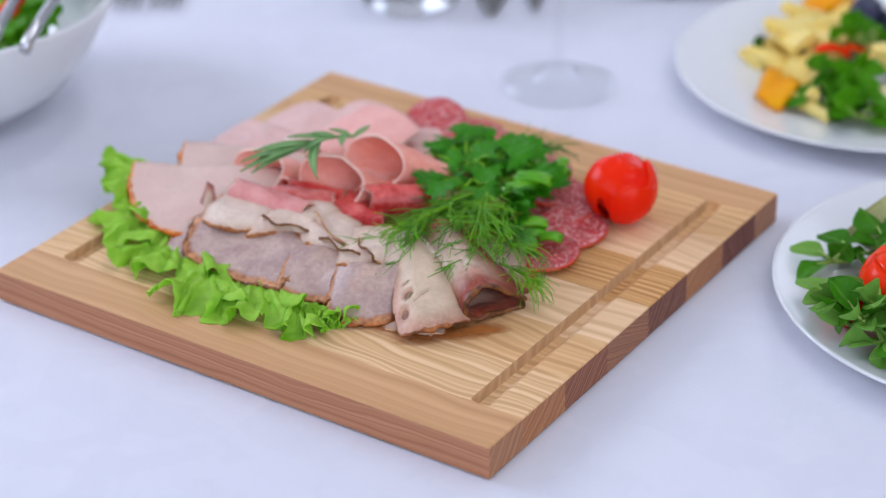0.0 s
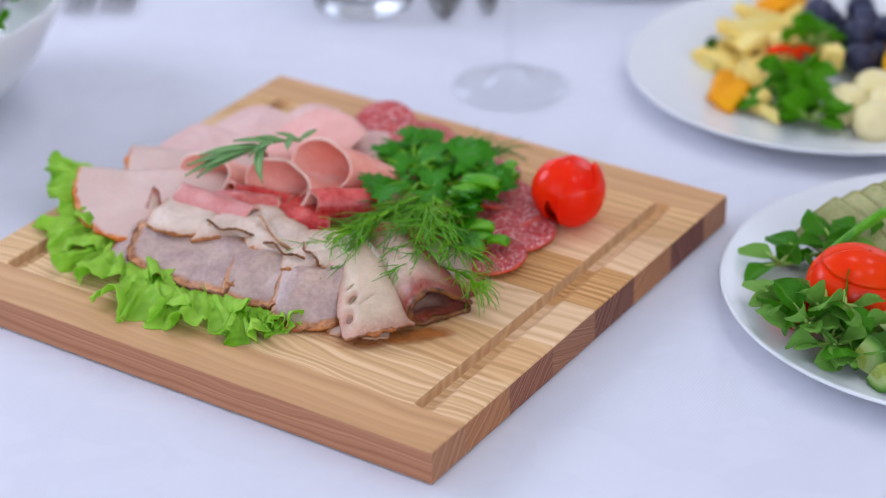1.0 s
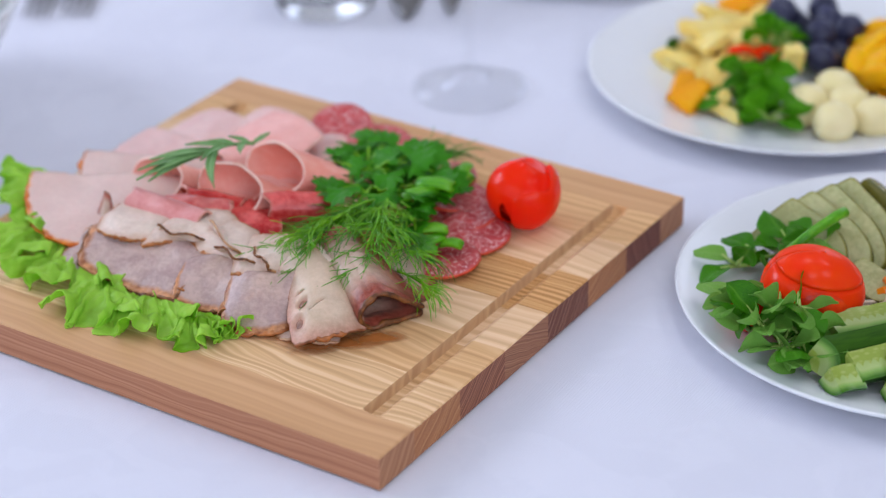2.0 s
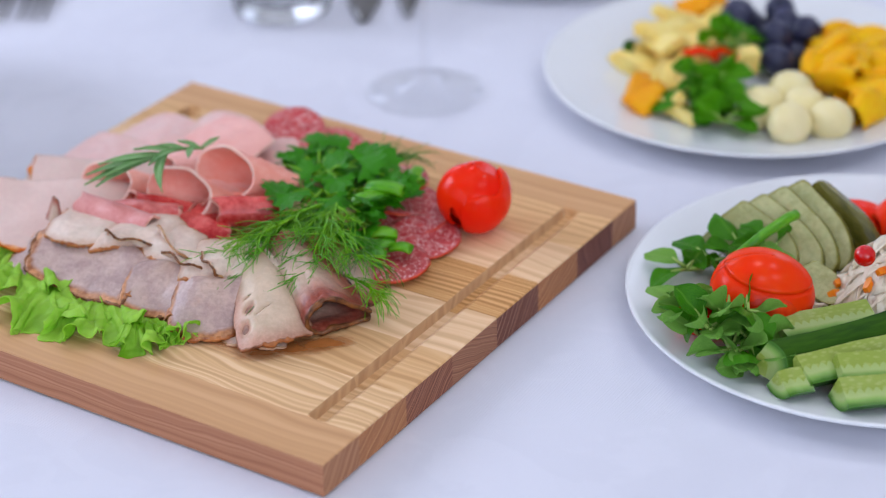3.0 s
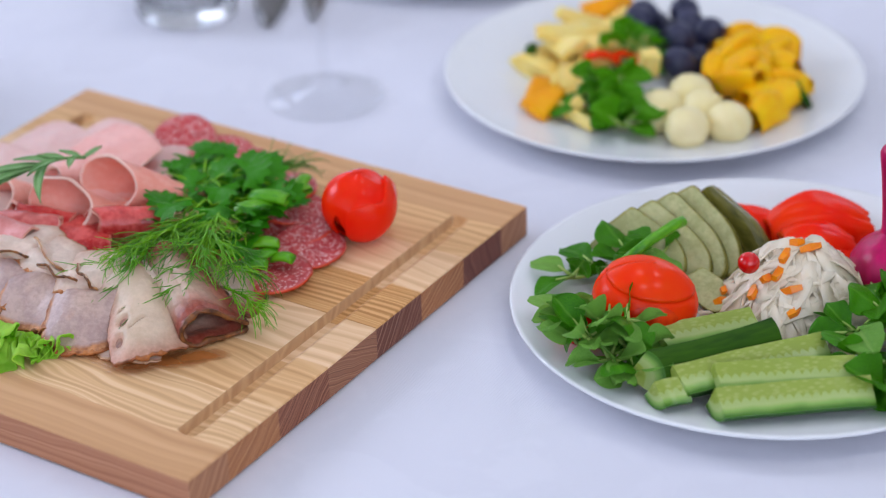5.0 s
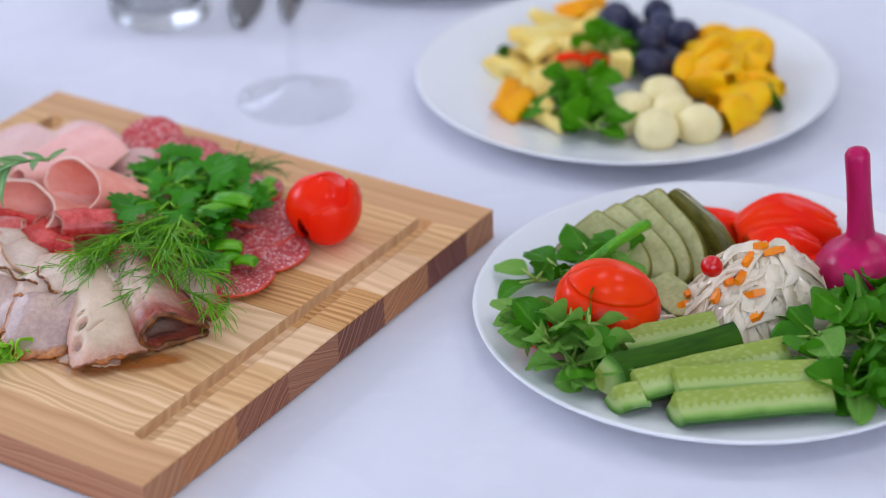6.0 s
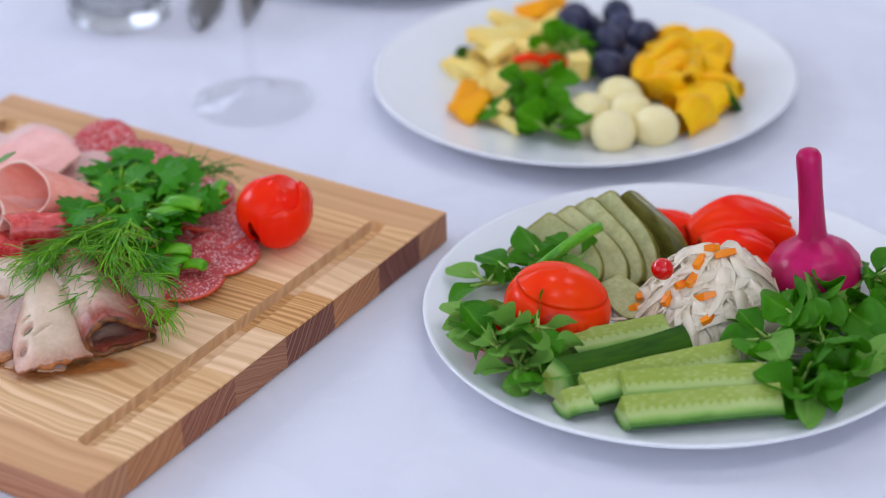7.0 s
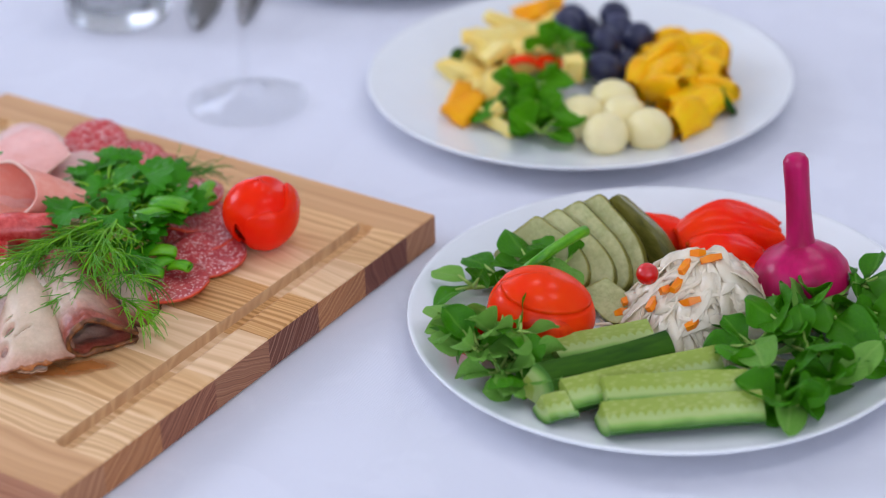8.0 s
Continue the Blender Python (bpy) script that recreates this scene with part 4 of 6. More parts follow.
# salami: middle, height, tilt
SALAMI_RIND = plain("salami_rind", (0.50, 0.07, 0.04), (0.68, 0.15, 0.10), 0.35, 160)
for i, (x, y, z, rx, ry, rz, r) in enumerate(((0.3000, 0.2350, 0.0110, 10, -22, 0, 0.0225), (0.3020, 0.2050, 0.0072, 4, -8, 30, 0.0220), (0.3000, 0.1860, 0.0062, 3, -5, 70, 0.0225),
                                              (0.2820, 0.1420, 0.0072, 3, -4, 200, 0.0240), (0.2640, 0.1200, 0.0064, 3, -4, 120, 0.0240), (0.2480, 0.1040, 0.0066, 5, -6, 300, 0.0240),
                                              (0.2300, 0.0860, 0.0052, 4, -5, 10, 0.0245), (0.1930, 0.0840, 0.0044, 3, -4, 250, 0.0240))):
    me = slice_mesh("salami_slice", lambda a, s: (a * r, s * r * 0.97, 0.0010 * nz(a * 1.5 + i, s * 1.5, 4.0 + i)), [SALAMI, SALAMI_RIND], 3.0 + i * 1.7, 0.05, 8, 56)
    ob = thick(part("salami_slice", me, None, at=pose(x, y, ZB + z, rx, ry, rz)), 0.0019, rim=1)
    tagged(ob, "thin red salami slice speckled with white fat", "salami", "salami slices")

# ---- lettuce ----


def lettuce_mesh(seed, length, width, frill=1.0):
    """A broad crumpled leaf: wide soft folds inside, rounded frills that grow towards the edge."""
    g = Geo()

    def fn(u, v):
        a = (u - 0.5) * 2.3
        r = 0.12 + 0.88 * v
        ruff = v ** 1.6
        lobe = 0.16 * abs(math.sin(a * 3.1 + seed)) + 0.10 * abs(math.sin(a * 6.7 + seed * 1.7)) - 0.12
        rag = 1 + ruff * (lobe + 0.10 * nz(a * 2.4 + seed, 1.0, seed) + 0.035 * nz(a * 12 + seed, 2.0, seed) + 0.018 * nz(a * 34, 3.0, seed))
        edge = v ** 2.2
        ph = a * 6.2 + seed + 2.0 * nz(a * 1.9, v * 1.4, seed)
        ph2 = a * 16 + 2.6 * nz(a * 3.3, v * 2, seed + 5)
        tang = -edge * frill * (0.0046 * math.sin(2 * ph) + 0.0014 * math.sin(2 * ph2))
        x = r * rag * math.cos(a * 0.62) * length - math.sin(a * 0.62) * tang
        y = r * rag * math.sin(a) * width * 0.62 + math.cos(a) * tang
        z = edge * frill * (0.0054 * math.sin(ph) + 0.0034 * math.sin(ph2)) + 0.0042 * ruff * nz(x * 70, y * 70, seed) + 0.0022 * nz(x * 190, y * 190, seed)
        return x, y, z + 0.012 * v * (1 - v) + 0.003 * v, min(1, abs(u - 0.5) * 6 + 0.05)
    g.grid(fn, 220, 40)
    return g


LETTUCES = ((0.146, 0.328, 0.006, 144, 0.050, 0.084), (0.114, 0.308, 0.003, 170, 0.050, 0.066), (0.098, 0.288, 0.002, 204, 0.058, 0.066),
            (0.086, 0.256, 0.001, 214, 0.066, 0.066), (0.082, 0.222, 0.001, 218, 0.062, 0.056), (0.074, 0.180, 0.001, 222, 0.046, 0.034), (0.080, 0.156, 0.0005, 214, 0.026, 0.024))
for i, (x, y, z, head, ln, wd) in enumerate(LETTUCES):
    ob = part("lettuce_leaf", lettuce_mesh(i * 3.7 + 1, ln, wd), LETTUCE, at=pose(x, y, ZB + z, 0, 0, head))
    for v in ob.data.vertices:          # what would sink into the wood lies on it
        v.co.z = max(v.co.z, 0.0004 - z + 0.0006 * nz(v.co.x * 200, v.co.y * 200, 1.0))
    thick(ob, 0.0005)
    tagged(ob, "bright green frilly lettuce leaf under the meat", "lettuce", "lettuce leaves")

# ---- tomatoes ----


def tomato_body(r, squash, stretch=1.0):
    prof = [(r * math.cos(e) * stretch, r * math.sin(e) * squash) for e in (radians(-90 + 7.5 * i) for i in range(25))]
    return Geo().lathe(prof, 56, wobble=lambda a, z: 1 + 0.03 * math.cos(5 * a))


def peel(az0, az1, low, r, squash, top0, top1, flare=0.0):
    # a round petal of peel; low(az) is where it ends below, its upper edge climbs from one side to the other
    def fn(u, v):
        az = az0 + (az1 - az0) * u
        full = top1 > 1.5
        top = top0 + (top1 - top0) * u ** 1.3 - (0 if full else 0.16 * max(0.0, math.sin((u - 0.30) * 9)))
        side = 1 if full else 1 - abs(2 * u - 1) ** 16
        bottom = low(az)
        el = bottom + (top * (0.1 + 0.9 * side) - bottom) * v
        q = r * (1 + 0.025 * math.cos(az * 3) + flare * smoothstep(0.55, 1.0, v) * u)
        return q * math.cos(el) * math.cos(az), q * math.cos(el) * math.sin(az), q * math.sin(el) * squash
    return Geo().grid(fn, 64, 24)


tom = thing("tomato", pose(0.2645, 0.0700, ZB + 0.0222), "glossy red tomato cut open in broad petals, on the board", "tomato")
part("flesh", tomato_body(0.0180, 0.90), TOMATO_FLESH, tom)
thick(part("petal", peel(0, 2 * math.pi, lambda az: -1.35 + 1.45 * math.exp(-(abs(az - 3.06) / 0.36) ** 2), 0.0228, 0.97, 1.56, 1.56), TOMATO, tom), 0.0022, offset=-1)
thick(part("petal", peel(radians(192), radians(326), lambda az: -1.3, 0.0246, 0.94, 0.40, 0.96, 0.06), TOMATO, tom), 0.0030, offset=-1)

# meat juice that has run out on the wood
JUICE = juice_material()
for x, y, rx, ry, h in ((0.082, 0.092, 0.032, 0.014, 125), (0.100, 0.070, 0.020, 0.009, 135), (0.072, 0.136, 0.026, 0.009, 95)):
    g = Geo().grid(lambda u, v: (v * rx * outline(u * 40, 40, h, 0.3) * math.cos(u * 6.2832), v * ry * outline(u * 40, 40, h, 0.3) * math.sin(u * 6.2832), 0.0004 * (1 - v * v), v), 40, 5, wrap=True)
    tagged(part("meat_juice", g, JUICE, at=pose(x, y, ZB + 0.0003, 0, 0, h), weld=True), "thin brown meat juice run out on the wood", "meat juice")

# ---- herbs on the board ----


def curve_points(p, heading, rise, length, n, bend, droop, rng):
    """A path from p that wanders sideways and droops."""
    pts, x, y, z, h, e = [tuple(p)], p[0], p[1], p[2], heading, rise
    for _ in range(n):
        s = length / n
        x += s * math.cos(h) * math.cos(e)
        y += s * math.sin(h) * math.cos(e)
        z += s * math.sin(e)
        h += bend / n + rng.uniform(-0.12, 0.12)
        e -= droop / n
        pts.append((x, y, z))
    return pts


def dill_sprig(seed, length, droop, floor, n_side=7):
    """A feathery frond: the stem, and side stems that each carry fine threads."""
    rng = random.Random(seed)
    main = curve_points((0, 0, 0), 0, rng.uniform(0.05, 0.35), length, 12, rng.uniform(-0.7, 0.7), droop, rng)
    main = [(x, y, max(z, floor)) for x, y, z in main]
    stem = Geo().tube(main, [0.0010 - 0.0006 * i / 12 for i in range(13)], 5)
    sides = []
    for k in range(n_side):
        g = Geo()
        i = 2 + int(k / n_side * 10.5)
        b = main[i]
        h0 = math.atan2(main[min(i + 1, 12)][1] - b[1], main[min(i + 1, 12)][0] - b[0])
        side = 1 if k % 2 else -1
        ln = length * rng.uniform(0.22, 0.38) * (1.15 - 0.7 * k / n_side)
        tw = curve_points(b, h0 + side * rng.uniform(0.20, 0.55), rng.uniform(-0.1, 0.5), ln, 6, side * rng.uniform(-1.1, 0.5), 0.8, rng)
        tw = [(x, y, max(z, floor)) for x, y, z in tw]
        g.tube(tw, [0.00046 - 0.00018 * j / 6 for j in range(7)], 4)
        for j in (1, 2, 3, 4, 5, 6):
            for s in (-1, 1):
                h1 = math.atan2(tw[j][1] - tw[j - 1][1], tw[j][0] - tw[j - 1][0]) + s * rng.uniform(0.12, 0.55)
                t = curve_points(tw[j], h1, rng.uniform(-0.3, 0.5), rng.uniform(0.010, 0.026), 5, rng.uniform(-1.3, 1.3), rng.uniform(0.2, 1.6), rng)
                t = [(x, y, max(z, floor)) for x, y, z in t]
                g.tube(t, [0.00034, 0.00034, 0.00034, 0.00032, 0.00028, 0.00016], 3, cap=False)
        sides.append(g)
    return stem, sides


DILL_LIGHT = plain("dill_fresh", (0.10, 0.30, 0.015), (0.25, 0.50, 0.050), 0.4, 50)
DILL_DARK = plain("dill_deep", (0.030, 0.135, 0.006), (0.10, 0.28, 0.018), 0.4, 50)
for i, (x, y, z, head, ln, dr, fl) in enumerate((
        (0.190, 0.138, 0.027, 176, 0.075, 0.5, -0.006), (0.196, 0.136, 0.030, 172, 0.085, 0.6, -0.008), (0.190, 0.132, 0.028, 192, 0.085, 0.7, -0.010),
        (0.192, 0.128, 0.028, 208, 0.078, 0.9, -0.012), (0.186, 0.124, 0.026, 222, 0.066, 0.9, -0.010), (0.184, 0.118, 0.022, 240, 0.058, 0.9, -0.014),
        (0.186, 0.136, 0.028, 166, 0.060, 0.5, -0.006), (0.150, 0.088, 0.016, 250, 0.034, 0.5, -0.014),
        (0.246, 0.172, 0.020, 322, 0.060, 0.3, -0.006), (0.214, 0.150, 0.028, 196, 0.056, 0.6, -0.004), (0.210, 0.136, 0.026, 214, 0.056, 0.7, -0.006),
        (0.200, 0.140, 0.026, 186, 0.050, 0.5, -0.004))):
    d = thing("dill_sprig", pose(x, y, ZB + z, 0, 0, head), "fresh green feathery dill sprig on the meat", "dill", "dill sprigs")
    a, sides = dill_sprig(100 + i, ln, dr, fl, 4 if i in (4, 5, 7) else 7)
    part("stem", a, DILL_LIGHT, d)
    for b in sides:
        tagged(part("frond", b, (DILL, DILL_LIGHT, DILL_DARK)[i % 3], d), kind="stuff")


def parsley_leaflet(seed):
    """A flat leaf with three toothed lobes."""
    g = Geo()

    def fn(u, v):
        a = (u - 0.5) * 3.9
        lobes = 0.60 + 0.40 * abs(math.cos(a * 1.18)) ** 0.7
        teeth = 1 + 0.12 * math.sin(a * 13 + seed)
        r = v * lobes * (1 + (teeth - 1) * v)
        x, y = r * math.cos(a) + 0.22, r * math.sin(a)
        return x, y, 0.16 * math.sin(a * 3 + seed) * v * v - 0.28 * x * x * 0.5 + 0.05 * nz(x * 4, y * 4, seed), abs(math.sin(a * 1.5)) * 0.9 + 0.1
    g.grid(fn, 40, 6)
    return g.mesh("leaf", [PARSLEY])


PARSLEY_LEAVES = [parsley_leaflet(i * 2.1) for i in range(4)]


def parsley_sprig(x, y, z, head, seed, n=9, reach=0.034):
    rng = random.Random(seed)
    p = thing("parsley_sprig", pose(x, y, ZB + z, 0, 0, head), "dark green flat-leaf parsley sprig on the meat", "parsley", "parsley sprigs")
    for k in range(n):
        a = rng.uniform(-1.4, 1.4)
        r = reach * rng.uniform(0.35, 1.0)
        q = (r * math.cos(a), r * math.sin(a), rng.uniform(0.0, 0.012))
        part("stem", Geo().tube([(0, 0, -0.002), (q[0] * 0.5, q[1] * 0.5, q[2] * 0.5 + 0.004), q], [0.0008, 0.0007, 0.0005], 5), DILL_LIGHT, p)
        s = rng.uniform(0.0105, 0.0165)
        part("leaf", PARSLEY_LEAVES[k % 4], None, p,
             at=pose(*q, rng.uniform(-30, 30), rng.uniform(-35, 15), math.degrees(a) + rng.uniform(-50, 50)) @ Matrix.Diagonal((s, s, s, 1)))
    return p


for i, (x, y, z, head) in enumerate(((0.240, 0.188, 0.014, 285), (0.238, 0.184, 0.016, 330), (0.234, 0.168, 0.018, 40), (0.246, 0.160, 0.018, 350), (0.226, 0.144, 0.018, 20),
                                     (0.240, 0.142, 0.016, 320), (0.214, 0.138, 0.018, 230), (0.238, 0.170, 0.022, 325), (0.214, 0.124, 0.014, 200), (0.215, 0.152, 0.022, 200))):
    parsley_sprig(x, y, z, head, 40 + i)

# cut green onion
for i, (x, y, z, head, up, ln, r) in enumerate(((0.214, 0.128, 0.026, -40, 8, 0.024, 0.0048), (0.232, 0.128, 0.028, -75, 4, 0.024, 0.0052), (0.196, 0.104, 0.018, -50, 12, 0.018, 0.0042),
                                                (0.190, 0.096, 0.012, -20, 5, 0.015, 0.0040), (0.200, 0.090, 0.010, -80, 0, 0.014, 0.0038), (0.182, 0.100, 0.012, -60, 10, 0.016, 0.0040),
                                                (0.262, 0.118, 0.016, 10, -10, 0.020, 0.0036), (0.270, 0.112, 0.018, 70, 10, 0.016, 0.0034))):
    g = Geo()
    g.grid(lambda u, v: (v * ln, r * math.cos(u * 6.283) * (1 + 0.2 * math.sin(v * 3)), 0.55 * r * math.sin(u * 6.283) + 0.003 * math.sin(v * 2.5)), 14, 6, wrap=True)
    ob = thick(part("green_onion_piece", g, SCALLION, at=pose(x, y, ZB + z, 0, up, head)), 0.0008)
    tagged(ob, "short hollow piece of cut green onion", "green onion", "green onion pieces")


def rosemary():
    r = thing("rosemary_sprig", pose(0.1930, 0.2255, ZB + 0.0475, 0, 2, 142), "grey-green rosemary sprig lying on the ham rolls", "rosemary")
    main = [(t * 0.034, 0.004 * math.sin(t * 2.4), 0.004 * math.sin(t * 3.0)) for t in (i / 10 for i in range(11))]
    part("stem", Geo().tube(main, [0.0012 - 0.0005 * i / 10 for i in range(11)], 6), ROSEMARY, r)
    # along the stem: from where, turn to the side, climb, length, bend sideways
    for at, side, climb, ln, bend in ((10, -3, 4, 0.046, 0.10), (10, 4, 0, 0.050, 0.12), (9, 9, -2, 0.048, 0.14), (8, -5, 8, 0.044, 0.08), (8, 8, 4, 0.044, 0.16), (7, 44, -8, 0.038, 0.50), (6, -24, 14, 0.026, 0.2), (5, 22, 10, 0.030, 0.3),
                                      (4, -30, 16, 0.018, 0.2), (2, 50, 8, 0.016, 0.3), (1, -46, 20, 0.015, 0.2), (0, -160, 14, 0.015, 0.1)):
        ln *= 0.9

        def needle(u, v):
            w = 0.0037 * (ln / 0.045) ** 0.4 * math.sin(min(1, v * 0.96 + 0.10) * math.pi) ** 0.7
            s = (u - 0.5) * 2
            return v * ln, s * w + bend * ln * v * v, 0.0009 * s * s - 0.10 * ln * v * v, abs(s) * 0.5
        n = part("needle", Geo().grid(needle, 6, 14), ROSEMARY, r, at=pose(*main[at], 0, -climb, side))
        thick(n, 0.0007)


rosemary()

# ---- vegetables on the plate ----


def on_veg(x, y, z=0.0):
    """Height of the vegetable plate's inside under a point, plus z."""
    return plate_z(math.hypot(x - VEG[0], y - VEG[1])) + z


def cucumber_stick(length, radius, spread, cut, bend, seed, cy, cz):
    """A long wedge, x along it and the skin below: the skin's arc, and the flesh with two cut faces and its ends."""
    skin, flesh = Geo(), Geo()
    arc = [radians(-90 - spread + 2 * spread * i / 10) for i in range(11)]
    prof = [(radius * math.cos(a), radius * math.sin(a)) for a in arc]
    tip = (0.0, cut * radius)
    right = [(prof[-1][0] + (tip[0] - prof[-1][0]) * k / 6, prof[-1][1] + (tip[1] - prof[-1][1]) * k / 6) for k in range(7)]
    left = [(tip[0] + (prof[0][0] - tip[0]) * k / 6, tip[1] + (prof[0][1] - tip[1]) * k / 6) for k in range(7)]
    n = 12

    def warp(x, y, z):
        b = bend * math.sin(x / length * math.pi)
        x += (cy * y + cz * z) * (1 - x / length)
        return x, y + b + 0.0004 * nz(x * 60, y * 200, seed), z + 0.0005 * nz(x * 50, z * 120, seed + 3)

    def far(y, z):
        return math.hypot(y, z) / radius
    for g, seq in ((skin, prof), (flesh, right), (flesh, left)):
        g.grid(lambda u, v, q=seq: (*warp(v * length, *q[round(u * (len(q) - 1))]), far(*q[round(u * (len(q) - 1))])), len(seq) - 1, n)
    ring = prof + right[1:] + left[1:-1]
    my, mz = 0.0, -0.42 * radius
    for x in (0.0, length):
        def cap(u, v, x=x):
            y, z = ring[round(u * len(ring)) % len(ring)]
            y, z = my + (y - my) * v, mz + (z - mz) * v
            return (*warp(x, y, z), far(y, z))
        flesh.grid(cap, len(ring), 5, wrap=True)
    return skin, flesh


STICKS = (  # left end, height of its support over the plate, heading, roll, length, radius, spread, skin
    (0.1985, -0.2050, 0, -51, -14, 0.086, 0.0155, 48, CUC_PALE_SKIN, "pale green cucumber stick with a seeded cut face"),
    (0.2150, -0.1960, 0.0070, -54, -20, 0.078, 0.0160, 46, CUC_PALE_SKIN, "pale green cucumber stick with a strip of skin"),
    (0.2040, -0.1770, 0.0030, -37, -20, 0.092, 0.0165, 46, CUC_SKIN, "pale green cucumber stick cut lengthwise"),
    (0.1905, -0.1725, 0, -40, -10, 0.018, 0.0130, 50, CUC_PALE_SKIN, "short pale cucumber stick cut lengthwise"),
    (0.2010, -0.1545, 0.0030, -34, -118, 0.086, 0.0165, 54, CUC_SKIN, "cucumber stick with its dark green skin outward"),
    (0.2440, -0.1450, 0.004, -40, -30, 0.060, 0.0160, 50, CUC_SKIN, "yellowish cucumber stick with the seeded core upward"))
for i, (x, y, up, head, roll, ln, r, sp, skin, lab) in enumerate(STICKS):
    ob = thing("cucumber_stick", pose(x, y, 0.02, roll, 0, head), lab, "cucumber", "cucumber sticks")
    sk, fl = cucumber_stick(ln, r, sp, 0.22, 0.0015, i * 3.3, *((0.0, -0.7) if roll < -90 else (-0.25, 0.0)))
    part("skin", sk, skin, ob)
    part("flesh", fl, CUC_FLESH, ob, smooth=False)
    rest(ob, on_veg, up)


def ellipsoid_petal(az0, az1, el0, el1, rx, ry, rz, lift=0.0):
    def fn(u, v):
        az = az0 + (az1 - az0) * u
        el = el0 + (el1 - el0) * v
        k = 1 + 0.02 * math.cos(az * 3)
        return rx * k * math.cos(el) * math.cos(az), ry * k * math.cos(el) * math.sin(az), rz * math.sin(el) + lift
    return Geo().grid(fn, 44, 14)


# the tomato that is cut like a tulip, lying on its side
tom2 = thing("tomato", pose(0.2660, -0.1270, 0.0318, 2, 12, -60), "orange-red tomato with a slit peel, on the plate", "tomato")
part("flesh", Geo().lathe([(0.0280 * math.cos(e), 0.0215 * math.sin(e)) for e in (radians(-90 + 7.5 * i) for i in range(25))], 48), TOMATO_FLESH, tom2)
thick(part("petal", ellipsoid_petal(-math.pi, math.pi, radians(33), radians(90), 0.0315, 0.0274, 0.0262), TOMATO_ORANGE, tom2), 0.002, offset=-1)
thick(part("petal", ellipsoid_petal(-math.pi, math.pi, radians(-78), radians(34), 0.0311, 0.0266, 0.0252), TOMATO_ORANGE, tom2), 0.002, offset=-1)
tom3 = part("tomato_wedge", tomato_body(0.0125, 1.1, 1.0), TOMATO, at=pose(0.2340, -0.1020, on_veg(0.2340, -0.1020, 0.014)))
tagged(tom3, "small red tomato piece under the salad leaves", "tomato")


def pickle_slice(seed, half, wide):
    """A lengthwise slice of pickled cucumber, cut across at its upper end: flat faces, olive skin round the edge."""
    g = Geo()

    def ring(t, r):
        a = t * 2 * math.pi
        c, s = math.cos(a), math.sin(a)
        k = 0.10 if c > 0 else 0.90             # the cut end is squarer than the grown one
        x = half * math.copysign(abs(c) ** k, c) * r
        y = wide * math.copysign(abs(s) ** (0.30 if c > 0 else 0.85), s) * r * (1 + 0.06 * math.cos(a + seed)) * (1 - 0.16 * c)
        return x + (0.30 * y if c > 0.3 else 0.0) * (c - 0.3), y + 0.12 * half * (x / half) ** 2
    skin = Geo()
    for side in (1, -1):
        g.grid(lambda u, v, s=side: (*ring(u, v * 0.965), s * (0.0038 + 0.0004 * (1 - v) + 0.0003 * nz(v * 4, u * 9, seed)), v), 56, 8, wrap=True, flip=side < 0)
    skin.grid(lambda u, v: (*ring(u, 0.965 + 0.035 * math.sin(v * math.pi)), 0.0038 - 0.0076 * v, 1.0), 56, 5, wrap=True, flip=True)
    return g, skin


# middle, roll, climb, heading, half length, half width
for i, (x, y, z, roll, pitch, head, half, wide) in enumerate((
        (0.3320, -0.0800, 0.0220, -46, 22, 86, 0.020, 0.0090), (0.3415, -0.0930, 0.0270, -46, 22, 78, 0.029, 0.0122), (0.3500, -0.1050, 0.0285, -46, 24, 74, 0.033, 0.0125),
        (0.3590, -0.1130, 0.0300, -46, 26, 68, 0.034, 0.0122), (0.3690, -0.1190, 0.0310, -48, 26, 64, 0.034, 0.0118), (0.3830, -0.1290, 0.0300, -66, 24, 72, 0.033, 0.0115), (0.3240, -0.1420, 0.0160, -24, 4, 60, 0.021, 0.0105))):
    pk = thing("pickle_slice", pose(x - 0.0035, y - 0.0022, z - 0.0015, 0, 0, head) @ pose(0, 0, 0, 0, -pitch, 0) @ pose(0, 0, 0, roll), "olive-green pickled cucumber slice fanned out with others", "pickle", "pickle slices")
    fl, sk = pickle_slice(i * 1.9, half, wide)
    part("flesh", fl, PICKLE_SKIN if i == 5 else PICKLE, pk, weld=True)
    part("skin", sk, PICKLE_SKIN, pk, "dark olive skin")

